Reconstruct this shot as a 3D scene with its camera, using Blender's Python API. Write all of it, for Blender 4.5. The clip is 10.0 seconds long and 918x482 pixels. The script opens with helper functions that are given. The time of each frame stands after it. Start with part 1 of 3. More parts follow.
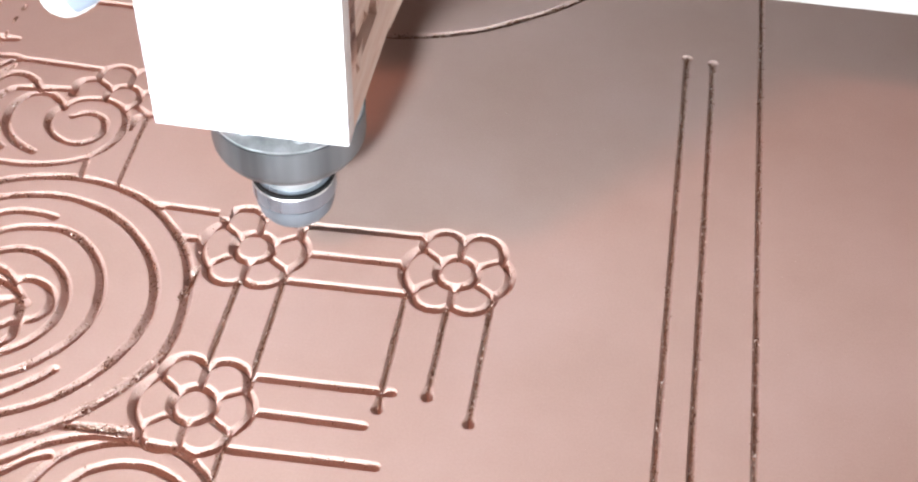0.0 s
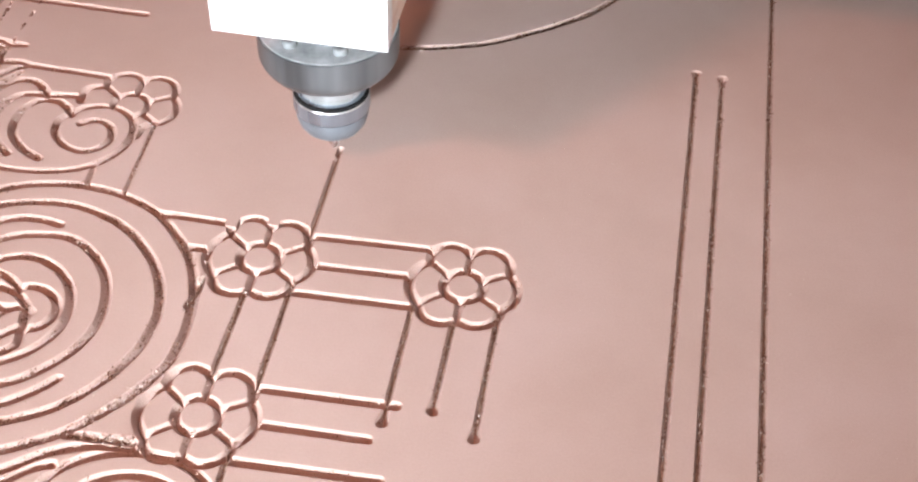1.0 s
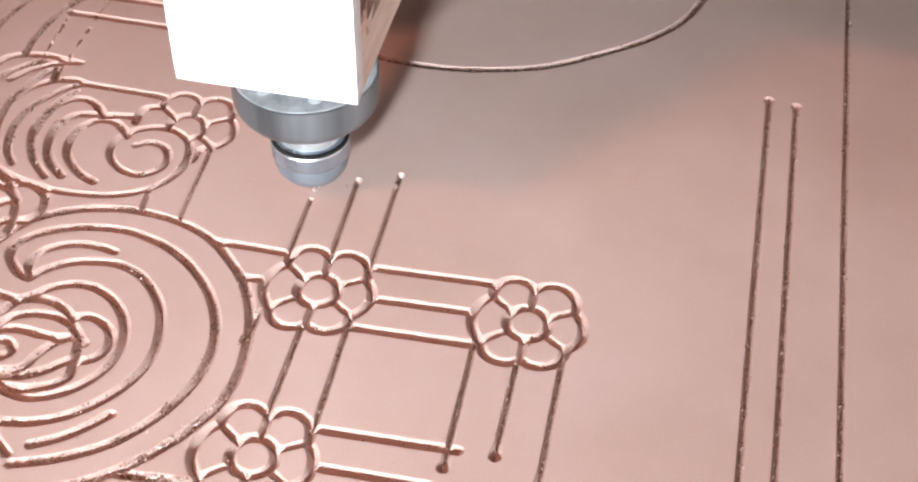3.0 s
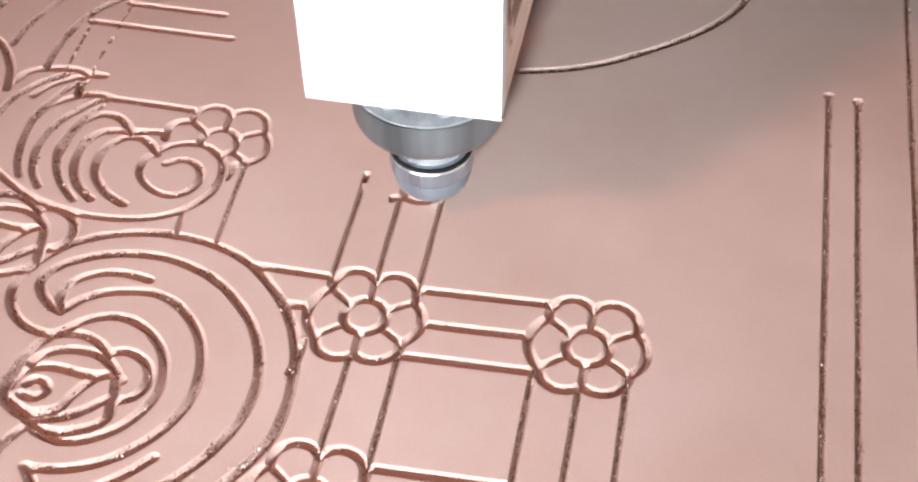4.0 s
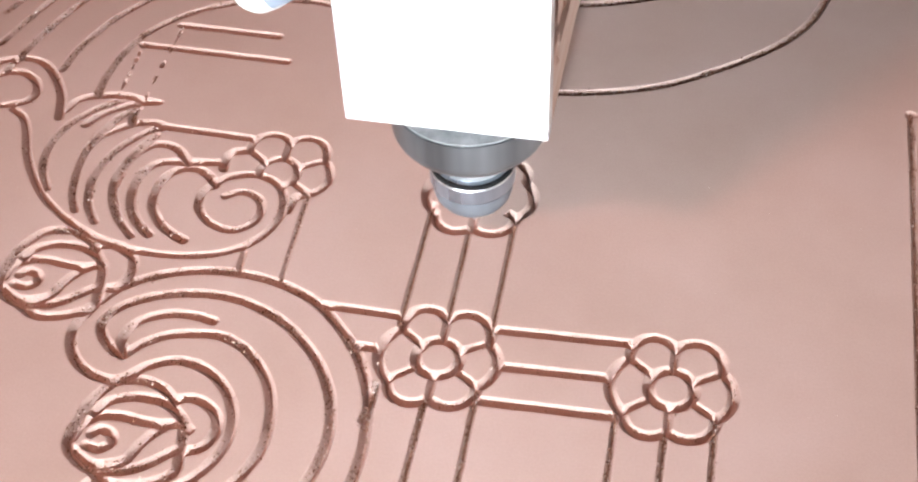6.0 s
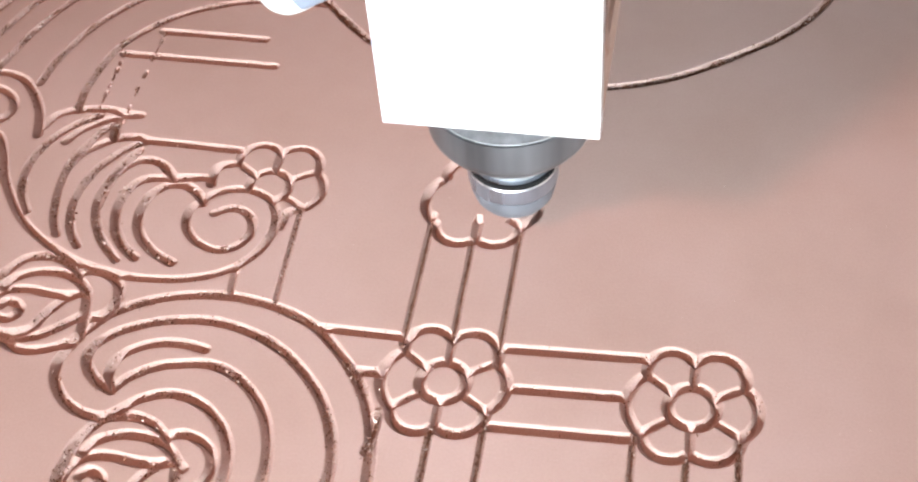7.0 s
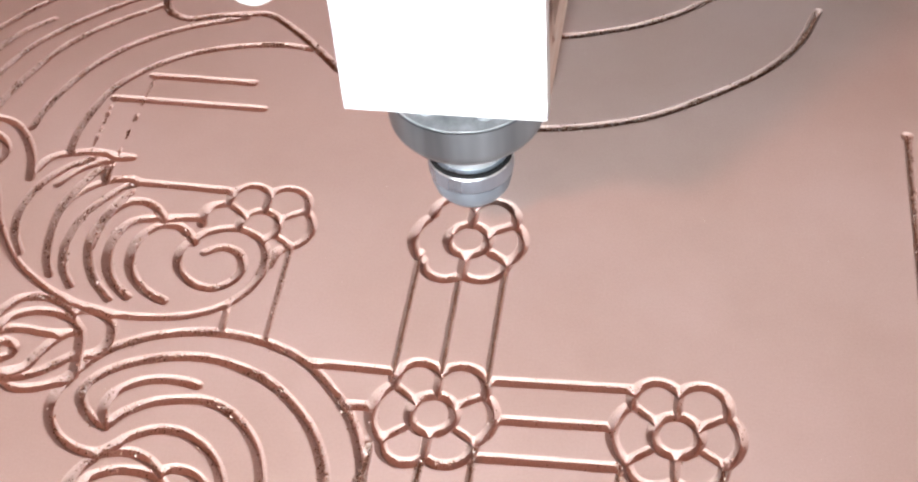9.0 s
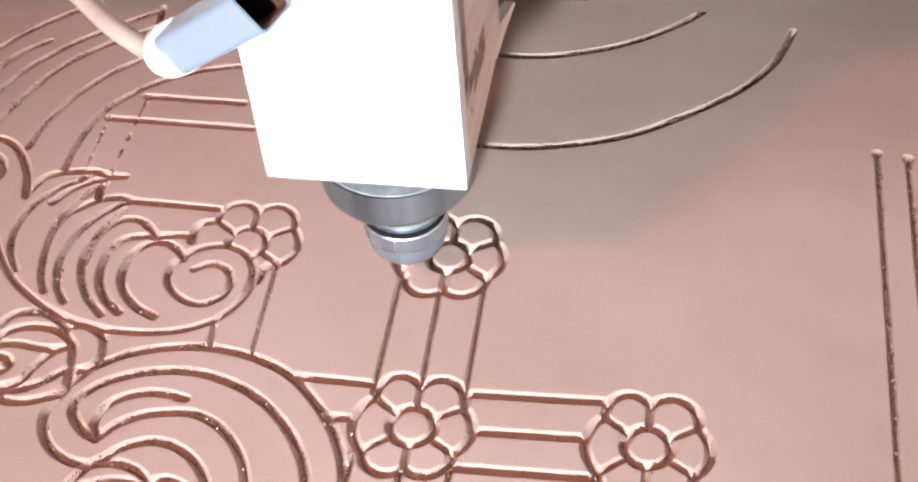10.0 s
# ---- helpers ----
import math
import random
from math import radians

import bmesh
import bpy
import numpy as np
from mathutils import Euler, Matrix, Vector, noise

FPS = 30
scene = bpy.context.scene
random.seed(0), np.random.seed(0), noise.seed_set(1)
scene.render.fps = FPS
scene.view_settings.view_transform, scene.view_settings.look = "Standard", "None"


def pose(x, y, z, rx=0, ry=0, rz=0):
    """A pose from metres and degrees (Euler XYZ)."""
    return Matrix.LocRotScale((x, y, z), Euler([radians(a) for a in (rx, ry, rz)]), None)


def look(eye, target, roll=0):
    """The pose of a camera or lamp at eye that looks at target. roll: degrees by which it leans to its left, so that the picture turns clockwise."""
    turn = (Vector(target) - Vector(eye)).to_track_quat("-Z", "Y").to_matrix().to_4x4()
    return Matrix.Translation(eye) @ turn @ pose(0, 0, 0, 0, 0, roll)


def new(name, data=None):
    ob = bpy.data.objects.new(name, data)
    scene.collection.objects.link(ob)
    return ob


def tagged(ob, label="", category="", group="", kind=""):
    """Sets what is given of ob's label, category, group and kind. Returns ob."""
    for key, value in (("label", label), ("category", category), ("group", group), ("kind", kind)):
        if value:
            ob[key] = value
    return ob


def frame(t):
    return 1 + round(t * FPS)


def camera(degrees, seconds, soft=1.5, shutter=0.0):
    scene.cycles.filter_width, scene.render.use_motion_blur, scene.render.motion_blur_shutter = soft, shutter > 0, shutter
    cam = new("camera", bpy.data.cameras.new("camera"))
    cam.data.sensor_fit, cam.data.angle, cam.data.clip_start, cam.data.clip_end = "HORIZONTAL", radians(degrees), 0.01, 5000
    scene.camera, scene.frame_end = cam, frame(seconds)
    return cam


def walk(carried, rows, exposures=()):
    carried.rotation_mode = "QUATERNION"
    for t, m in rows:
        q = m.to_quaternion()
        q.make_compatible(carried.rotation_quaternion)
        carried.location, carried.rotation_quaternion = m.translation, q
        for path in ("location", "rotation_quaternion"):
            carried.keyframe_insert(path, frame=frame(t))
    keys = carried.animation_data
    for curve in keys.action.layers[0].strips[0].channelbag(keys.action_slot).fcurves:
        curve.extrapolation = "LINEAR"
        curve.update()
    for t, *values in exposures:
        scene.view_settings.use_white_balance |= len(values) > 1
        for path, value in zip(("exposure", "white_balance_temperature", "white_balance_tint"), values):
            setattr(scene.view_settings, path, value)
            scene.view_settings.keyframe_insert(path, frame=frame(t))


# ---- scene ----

# A router cutting V-grooves into a board; world x along the gantry, y away from the camera, z up from the board's face.

# ---- camera ----
cam = camera(37.70, 10.0, soft=2.3)
walk(cam, [
    (0.0, pose(0.1665, -0.4380, 0.4661, 44.96, -0.96, 9.46)),
    (0.5, pose(0.1623, -0.4404, 0.4654, 45.26, -1.36, 9.75)),
    (1.0, pose(0.1633, -0.4351, 0.4655, 45.33, -1.45, 10.04)),
    (1.5, pose(0.1635, -0.4348, 0.4624, 45.53, -1.19, 10.27)),
    (2.0, pose(0.1613, -0.4336, 0.4649, 45.18, -0.93, 10.89)),
    (3.5, pose(0.1361, -0.3878, 0.4616, 44.91, -0.39, 12.32)),
    (4.0, pose(0.1241, -0.3725, 0.4574, 43.58, 0.76, 11.33)),
    (4.5, pose(0.1245, -0.3767, 0.4609, 43.39, 1.09, 11.14)),
    (5.0, pose(0.1188, -0.3839, 0.4676, 43.64, 1.28, 11.34)),
    (5.2, pose(0.1165, -0.3784, 0.4726, 43.67, 1.26, 11.56)),
    (6.5, pose(0.0862, -0.3214, 0.4475, 41.86, 2.64, 11.01)),
    (7.0, pose(0.0900, -0.3081, 0.4447, 41.56, 3.50, 10.21)),
    (7.5, pose(0.0912, -0.3117, 0.4455, 41.92, 3.73, 9.77)),
    (8.0, pose(0.0934, -0.3143, 0.4481, 42.58, 3.68, 9.46)),
    (8.5, pose(0.0927, -0.3180, 0.4515, 43.06, 3.57, 9.41)),
    (9.0, pose(0.0906, -0.3200, 0.4507, 43.49, 3.36, 9.26)),
    (9.5, pose(0.0927, -0.3242, 0.4511, 43.52, 3.44, 9.24)),
    (10.0, pose(0.1049, -0.3276, 0.4674, 43.75, 3.66, 9.34)),
])

# ---- light ----
scene.view_settings.exposure = 0.0
world = bpy.data.worlds.new("workshop_air")
scene.world = world
world.use_nodes = True
world.node_tree.nodes["Background"].inputs[0].default_value = (0.83, 0.94, 1.0, 1)
world.node_tree.nodes["Background"].inputs[1].default_value = 0.13


def area_lamp(name, eye, target, size, watts, colour, size_y=None, spread=180):
    data = bpy.data.lights.new(name, "AREA")
    data.size, data.energy, data.color, data.spread = size, watts, colour, radians(spread)
    if size_y:
        data.shape, data.size_y = "RECTANGLE", size_y
    lamp = new(name, data)
    lamp.matrix_world = look(eye, target)
    return lamp


area_lamp("warm_lamp", (-0.66, -0.87, 1.36), (0.05, 0.05, 0), 0.16, 14.0, (1.0, 0.46, 0.32))
# Unseen cool source in front; its narrow spread adds falloff towards both sides.
area_lamp("cool_front_lamp", (-0.10, -1.74, 0.55), (0.0, 0.0, 0.02), 0.15, 4.5, (0.815, 0.93, 0.99), 0.10, spread=37)
# Added light from the right for the case's raw side; no doorway stands there.
area_lamp("side_fill_lamp", (2.7, -0.5, 0.75), (0.05, 0.05, 0.15), 1.0, 17, (1.0, 0.90, 0.84), 1.7)
# Added broad overhead fill for the ambient level; no such lamp is known.
area_lamp("overhead_fill", (0.3, 0.2, 2.35), (0.3, 0.2, 0), 2.6, 1.5, (0.93, 0.97, 1.0))

# ---- materials ----


def material(name, colour, rough=0.5, metal=0.0, spec=0.5):
    m = bpy.data.materials.new(name)
    m.use_nodes = True
    b = m.node_tree.nodes["Principled BSDF"]
    b.inputs["Base Color"].default_value = (*colour, 1)
    b.inputs["Roughness"].default_value = rough
    b.inputs["Metallic"].default_value = metal
    b.inputs["Specular IOR Level"].default_value = spec
    return m


def node(m, kind, **values):
    n = m.node_tree.nodes.new(kind)
    for key, value in values.items():
        n.inputs[key].default_value = value
    return n


def wire(m, a, out, b, socket):
    m.node_tree.links.new(a.outputs[out], b.inputs[socket])


def noise_of(m, scale, detail=4.0, rough=0.6, position=True):
    n = node(m, "ShaderNodeTexNoise", Scale=scale, Detail=detail, Roughness=rough)
    place = m.node_tree.nodes.new("ShaderNodeNewGeometry" if position else "ShaderNodeTexCoord")
    wire(m, place, "Position" if position else "Object", n, "Vector")
    return n


def ramp(m, source, out, stops):
    r = m.node_tree.nodes.new("ShaderNodeValToRGB")
    while len(r.color_ramp.elements) < len(stops):
        r.color_ramp.elements.new(0.5)
    for e, (at, colour) in zip(r.color_ramp.elements, stops):
        e.position, e.color = at, (*colour, 1)
    wire(m, source, out, r, 0)
    return r


def mixed(m, factor, a, b, how="MIX"):
    """Mix of two colour nodes by a factor: a number, or a (node, output)."""
    x = m.node_tree.nodes.new("ShaderNodeMix")
    x.data_type, x.blend_type = "RGBA", how
    if isinstance(factor, tuple):
        m.node_tree.links.new(factor[0].outputs[factor[1]], x.inputs[0])
    else:
        x.inputs[0].default_value = factor
    for n, c in ((6, a), (7, b)):
        if isinstance(c, tuple):
            x.inputs[n].default_value = (*c, 1)
        else:
            m.node_tree.links.new(c.outputs[2 if c.bl_idname == "ShaderNodeMix" else 0], x.inputs[n])
    return x


def bumped(m, source, out, strength, distance):
    n = node(m, "ShaderNodeBump", Strength=strength, Distance=distance)
    wire(m, source, out, n, "Height")
    wire(m, n, "Normal", m.node_tree.nodes["Principled BSDF"], "Normal")


def span(m, source, out, low, high, to_low=0.0, to_high=1.0):
    n = m.node_tree.nodes.new("ShaderNodeMapRange")
    for key, value in zip((1, 2, 3, 4), (low, high, to_low, to_high)):
        n.inputs[key].default_value = value
    wire(m, source, out, n, 0)
    return n


def board_material():
    """Fibreboard with a smooth pressed face; the cut grooves show the paler raw fibre."""
    m = material("pressed_fibreboard", (0.5, 0.35, 0.28), 0.42, spec=0.5)
    b = m.node_tree.nodes["Principled BSDF"]
    big, fine, specks = noise_of(m, 11, 4), noise_of(m, 900, 3), noise_of(m, 22, 5)
    face = ramp(m, big, 0, [(0.28, (0.448, 0.307, 0.264)), (0.5, (0.490, 0.344, 0.302)), (0.72, (0.524, 0.377, 0.340))])
    face = mixed(m, 0.12, face, ramp(m, fine, 0, [(0.3, (0.32, 0.21, 0.17)), (0.7, (0.62, 0.44, 0.39))]))
    raw = ramp(m, noise_of(m, 1400, 4), 0, [(0.3, (0.41, 0.270, 0.230)), (0.7, (0.545, 0.383, 0.338))])
    place = m.node_tree.nodes.new("ShaderNodeNewGeometry")
    split = m.node_tree.nodes.new("ShaderNodeSeparateXYZ")
    wire(m, place, "Position", split, 0)
    cut = span(m, split, "Z", -0.00008, -0.0003)
    wire(m, mixed(m, (cut, 0), face, raw), 2, b, "Base Color")
    rough = span(m, specks, 0, 0.3, 0.7, 0.30, 0.50)
    add = m.node_tree.nodes.new("ShaderNodeMath")
    add.operation = "MULTIPLY_ADD"
    wire(m, cut, 0, add, 0)
    add.inputs[1].default_value = 0.4
    wire(m, rough, 0, add, 2)
    wire(m, add, 0, b, "Roughness")
    bumped(m, fine, 0, 0.15, 0.0004)
    return m


def dust_material():
    m = material("fibre_dust", (0.4, 0.27, 0.2), 0.95, spec=0.1)
    g = m.node_tree.nodes.new("ShaderNodeNewGeometry")
    c = ramp(m, g, "Random Per Island", [(0.0, (0.07, 0.026, 0.016)), (0.5, (0.17, 0.075, 0.048)), (0.84, (0.38, 0.22, 0.165)), (0.93, (0.75, 0.62, 0.56)), (1.0, (0.9, 0.80, 0.75))])
    wire(m, c, 0, m.node_tree.nodes["Principled BSDF"], "Base Color")
    return m


def steel_material(name, colour, rough, streak_scale=400, uneven=(0.78, 1.12)):
    """Turned metal: tone streaks down the sides paint in reflections; the gloss varies too."""
    m = material(name, colour, rough, 1.0)
    co = m.node_tree.nodes.new("ShaderNodeTexCoord")
    mp = node(m, "ShaderNodeMapping", Scale=(1, 1, 0.06))
    wire(m, co, "Object", mp, 0)
    n = node(m, "ShaderNodeTexNoise", Scale=float(streak_scale), Detail=3.0, Roughness=0.6)
    wire(m, mp, 0, n, "Vector")
    b = m.node_tree.nodes["Principled BSDF"]
    wire(m, span(m, n, 0, 0.3, 0.7, rough * 0.8, rough * 1.3), 0, b, "Roughness")
    low, high = tuple(uneven[0] * c for c in colour), tuple(min(1.0, uneven[1] * c) for c in colour)
    wire(m, ramp(m, n, 0, [(0.36, low), (0.64, high)]), 0, b, "Base Color")
    return m


def wood_material():
    """Raw torn wood: pale pink-tan with streaks along y."""
    m = material("raw_wood", (0.6, 0.42, 0.32), 0.8, spec=0.2)
    co = m.node_tree.nodes.new("ShaderNodeTexCoord")
    mp = node(m, "ShaderNodeMapping", Scale=(1, 0.16, 1))
    wire(m, co, "Object", mp, 0)
    n = node(m, "ShaderNodeTexNoise", Scale=180.0, Detail=5.0, Roughness=0.65)
    wire(m, mp, 0, n, "Vector")
    c = ramp(m, n, 0, [(0.22, (0.50, 0.31, 0.23)), (0.40, (0.76, 0.57, 0.48)), (0.72, (0.86, 0.72, 0.65))])
    wire(m, c, 0, m.node_tree.nodes["Principled BSDF"], "Base Color")
    bumped(m, n, 0, 0.5, 0.002)
    return m


def painted(name, colour, rough, vary=0.06, scale=40, spec=0.5):
    m = material(name, colour, rough, spec=spec)
    n = noise_of(m, scale, 4, position=False)
    low = tuple(max(0.0, c * (1 - vary)) for c in colour)
    high = tuple(min(1.0, c * (1 + vary)) for c in colour)
    wire(m, ramp(m, n, 0, [(0.3, low), (0.7, high)]), 0, m.node_tree.nodes["Principled BSDF"], "Base Color")
    return m


def laminate_material():
    """Glossy white laminate with faint greyish-violet patches drawn out sideways."""
    m = material("white_laminate", (0.88, 0.88, 0.90), 0.32)
    co = m.node_tree.nodes.new("ShaderNodeTexCoord")
    mp = node(m, "ShaderNodeMapping", Scale=(1, 1, 2.6), Rotation=(0, radians(-12), 0))
    wire(m, co, "Object", mp, 0)
    n = node(m, "ShaderNodeTexNoise", Scale=26.0, Detail=3.0, Roughness=0.55)
    wire(m, mp, 0, n, "Vector")
    b = m.node_tree.nodes["Principled BSDF"]
    wire(m, ramp(m, n, 0, [(0.32, (0.40, 0.385, 0.46)), (0.42, (0.66, 0.65, 0.71)), (0.52, (0.90, 0.90, 0.91))]), 0, b, "Base Color")
    wire(m, span(m, n, 0, 0.34, 0.6, 0.45, 0.30), 0, b, "Roughness")
    return m


BOARD, DUST, WOOD = board_material(), dust_material(), wood_material()
# wide tone range: dark and light reflections painted down the spindle
STEEL = steel_material("streaked_steel", (0.138, 0.144, 0.153), 0.36, 38, (0.55, 1.4))
STEEL.node_tree.nodes["Principled BSDF"].inputs["Metallic"].default_value = 0.5
NUT_STEEL = steel_material("blued_steel", (0.34, 0.385, 0.45), 0.28, 60)
NUT_STEEL.node_tree.nodes["Principled BSDF"].inputs["Metallic"].default_value = 0.8
# Same nut, own tone: colour set for how the taper catches light.
CONE_STEEL = steel_material("taper_steel", (0.215, 0.24, 0.275), 0.42, 60)
CONE_STEEL.node_tree.nodes["Principled BSDF"].inputs["Metallic"].default_value = 0.5
BRIGHT_STEEL = steel_material("polished_steel", (0.44, 0.44, 0.45), 0.22, 80)
BRIGHT_STEEL.node_tree.nodes["Principled BSDF"].inputs["Metallic"].default_value = 0.45
CARBIDE = steel_material("carbide", (0.78, 0.78, 0.78), 0.25)
BLACK = painted("black_rubber", (0.012, 0.012, 0.013), 0.85, 0.2, 40, 0.15)
WHITE = laminate_material()
EDGE = painted("pale_panel_edge", (0.84, 0.82, 0.83), 0.6, 0.05, 120)
PLASTIC = painted("pale_blue_plastic", (0.26, 0.32, 0.41), 0.35, 0.03)
WHITE_PLASTIC = painted("white_plastic", (0.86, 0.86, 0.86), 0.35, 0.03)
CABLE = painted("beige_rubber", (0.43, 0.33, 0.28), 0.55, 0.05)
ALUMINIUM = steel_material("cast_aluminium", (0.70, 0.72, 0.74), 0.45, 200)
# blotches in the tone stand in for reflections on the spindle's face
FACE_METAL = painted("dull_blotched_metal", (0.40, 0.40, 0.41), 0.5, 0.45, 90)
BEAM_PAINT = painted("white_machine_paint", (0.60, 0.59, 0.59), 0.45, 0.04)
DARK_METAL = steel_material("dark_steel", (0.16, 0.20, 0.24), 0.35)
PLASTER = painted("wall_paint", (0.62, 0.60, 0.57), 0.85, 0.05, 3)
CONCRETE = painted("concrete", (0.32, 0.31, 0.30), 0.9, 0.15, 5)
BED = painted("spoilboard", (0.40, 0.29, 0.20), 0.8, 0.1, 30)

# ---- mesh helpers ----


def part(name, bm, mat, parent=None, label="", smooth=True):
    """Link a bmesh as one mesh object, under parent where one is given."""
    bmesh.ops.recalc_face_normals(bm, faces=bm.faces)
    data = bpy.data.meshes.new(name)
    bm.to_mesh(data)
    bm.free()
    data.materials.append(mat)
    if smooth:
        data.polygons.foreach_set("use_smooth", [True] * len(data.polygons))
        data.set_sharp_from_angle(angle=radians(35))
    ob = new(name, data)
    ob.parent = parent
    return tagged(ob, label)


def block(x0, x1, y0, y1, z0, z1, bevel=0.0, bm=None):
    bm = bm or bmesh.new()
    made = bmesh.ops.create_cube(bm, size=1.0)["verts"]
    for v in made:
        v.co = Vector((x0 if v.co.x < 0 else x1, y0 if v.co.y < 0 else y1, z0 if v.co.z < 0 else z1))
    if bevel:
        edges = {e for v in made for e in v.link_edges}
        bmesh.ops.bevel(bm, geom=list(edges), offset=bevel, segments=2, profile=0.6, affect="EDGES")
    return bm


def turned(profile, steps=72, centre=(0, 0), bm=None, m=None):
    """A solid of revolution about z from (radius, height) pairs."""
    bm = bm or bmesh.new()
    rings = []
    for r, z in profile:
        if r < 1e-6:
            rings.append([bm.verts.new((centre[0], centre[1], z))])
        else:
            rings.append([bm.verts.new((centre[0] + r * math.cos(a), centre[1] + r * math.sin(a), z)) for a in (2 * math.pi * k / steps for k in range(steps))])
    for a, b in zip(rings, rings[1:]):
        for k in range(steps):
            ring = [a[k % len(a)], a[(k + 1) % len(a)], b[(k + 1) % len(b)], b[k % len(b)]]
            ring = list(dict.fromkeys(ring))
            if len(ring) > 2:
                bm.faces.new(ring)
    if m:
        bmesh.ops.transform(bm, matrix=m, verts=[v for ring in rings for v in ring])
    return bm


def tube(points, radius, steps=16):
    """A round tube along a smooth path."""
    bm = bmesh.new()
    path = [Vector(p) for p in smooth_path(points, 10)]
    rings = []
    for k, p in enumerate(path):
        ahead = (path[min(k + 1, len(path) - 1)] - path[max(k - 1, 0)]).normalized()
        side = ahead.cross(Vector((0, 0, 1))).normalized()
        up = side.cross(ahead)
        rings.append([bm.verts.new(p + radius * (math.cos(a) * side + math.sin(a) * up)) for a in (2 * math.pi * n / steps for n in range(steps))])
    for a, b in zip(rings, rings[1:]):
        for n in range(steps):
            bm.faces.new((a[n], a[(n + 1) % steps], b[(n + 1) % steps], b[n]))
    for ring in (rings[0], rings[-1]):
        bm.faces.new(ring)
    return bm


def smooth_path(points, steps=8):
    """A Catmull-Rom curve through points of any dimension."""
    p = [np.array(q, float) for q in points]
    if len(p) == 2:
        return [p[0], p[1]]
    p = [2 * p[0] - p[1], *p, 2 * p[-1] - p[-2]]
    out = []
    for a, b, c, d in zip(p, p[1:], p[2:], p[3:]):
        for k in range(steps):
            u = k / steps
            out.append(0.5 * (2 * b + (c - a) * u + (2 * a - 5 * b + 4 * c - d) * u * u + (3 * b - a - 3 * c + d) * u**3))
    return out + [p[-2]]


# ---- the carved drawing: strokes in millimetres on the board's face ----
HALF, DEPTH = 2.65, 4.8  # half width and depth of a groove, mm
STROKES = []  # (polyline, half width, dust per mm, how ragged)


def stroke(*points, half=HALF, dust=0.05, ragged=0.0, steps=8):
    STROKES.append((np.array(smooth_path(points, steps)), half, dust, ragged))


def bow(a, b, rise, steps=18):
    """Points of a circular arc from a to b that bulges by rise to the right of the way from a to b."""
    a, b = np.array(a, float), np.array(b, float)
    half = np.linalg.norm(b - a) / 2
    along = (b - a) / (2 * half)
    out = np.array([along[1], -along[0]])
    r = (half * half + rise * rise) / (2 * rise)
    middle = (a + b) / 2 + out * (rise - r)
    first = math.atan2(*(a - middle)[::-1])
    turn = (math.atan2(*(b - middle)[::-1]) - first) % (2 * math.pi)
    return [middle + r * np.array([math.cos(first + turn * k / steps), math.sin(first + turn * k / steps)]) for k in range(steps + 1)]


def pit(x, y, half=2.95):
    """The wider hollow where the bit goes in or comes out."""
    stroke((x, y - 0.3), (x, y + 0.3), half=half, steps=1)


CUSPS = [(19.6, -12.2), (20.2, 11.6), (0.1, 21.2), (-18.6, 13.2), (-19.0, -14.8), (0.3, -21.6)]
RISES = [6.0, 9.4, 8.8, 7.0, 7.0, 7.2]


def petal(c, k):
    """Petal k of a flower at c, anticlockwise from the one on +x."""
    a, b = CUSPS[k], CUSPS[(k + 1) % 6]
    return bow((c[0] + a[0], c[1] + a[1]), (c[0] + b[0], c[1] + b[1]), RISES[k])


def spoke(c, k, r=9.6):
    far = np.array(CUSPS[k], float)
    near = far / np.linalg.norm(far) * r
    return [np.array(c) + near, np.array(c) + far]


def ring(c, r=9.6, first=90.0, turn=360.0):
    return [(c[0] + r * math.cos(radians(first + turn * k / 40)), c[1] + r * math.sin(radians(first + turn * k / 40))) for k in range(41)]


def flower(c, petals=range(6), spokes=range(6), whole=True, half=HALF):
    for k in petals:
        stroke(*petal(c, k), steps=1, half=half)
    for k in spokes:
        stroke(*spoke(c, k), steps=1, half=2.15)
    if whole:
        stroke(*ring(c), steps=1)


F1, F2, F3, F4, F0 = (0.3, 0.3), (100.2, 1.2), (0.4, -97.4), (-0.3, 100.0), (-100.7, 98.6)
flower(F1)
flower(F2)
flower(F3)
# the flower whose lower petals give way to the spiral
flower(F0, petals=(0, 1, 2), spokes=(1, 2, 3, 0), whole=False, half=2.3)
stroke(*ring(F0, first=190, turn=-250), steps=1, half=2.3)
stroke((-128.4, 96.6), (-129.4, 103.6), (-127.3, 108.6), (-120.4, 111.2))
stroke((-82.6, 86.3), (-87.9, 82.5), (-88.9, 74.4), dust=0.4)

# straight lines between the flowers
UP = dict(dust=0.55, ragged=0.14, half=1.65)
stroke((22.8, 19.9), (82.8, 22.4))
stroke((26.6, 0.4), (73.3, 2.2))
stroke((21.2, -18.8), (79.6, -16.9))
stroke((78.8, -14.1), (79.6, -85.6), **UP)
stroke((99.6, -21.7), (99.7, -75.2), **UP)
stroke((119.4, -11.8), (120.0, -86.5), **UP)
stroke((-0.5, -21.8), (-0.4, -76.1), **UP)
stroke((20.1, -13.1), (21.2, -82.8), **UP)
stroke((20.9, -78.0), (83.9, -75.9))
stroke((26.7, -97.0), (75.2, -95.9))
stroke((20.1, -117.9), (84.7, -115.8))
stroke((19.7, -111.3), (19.6, -153.1), **UP)
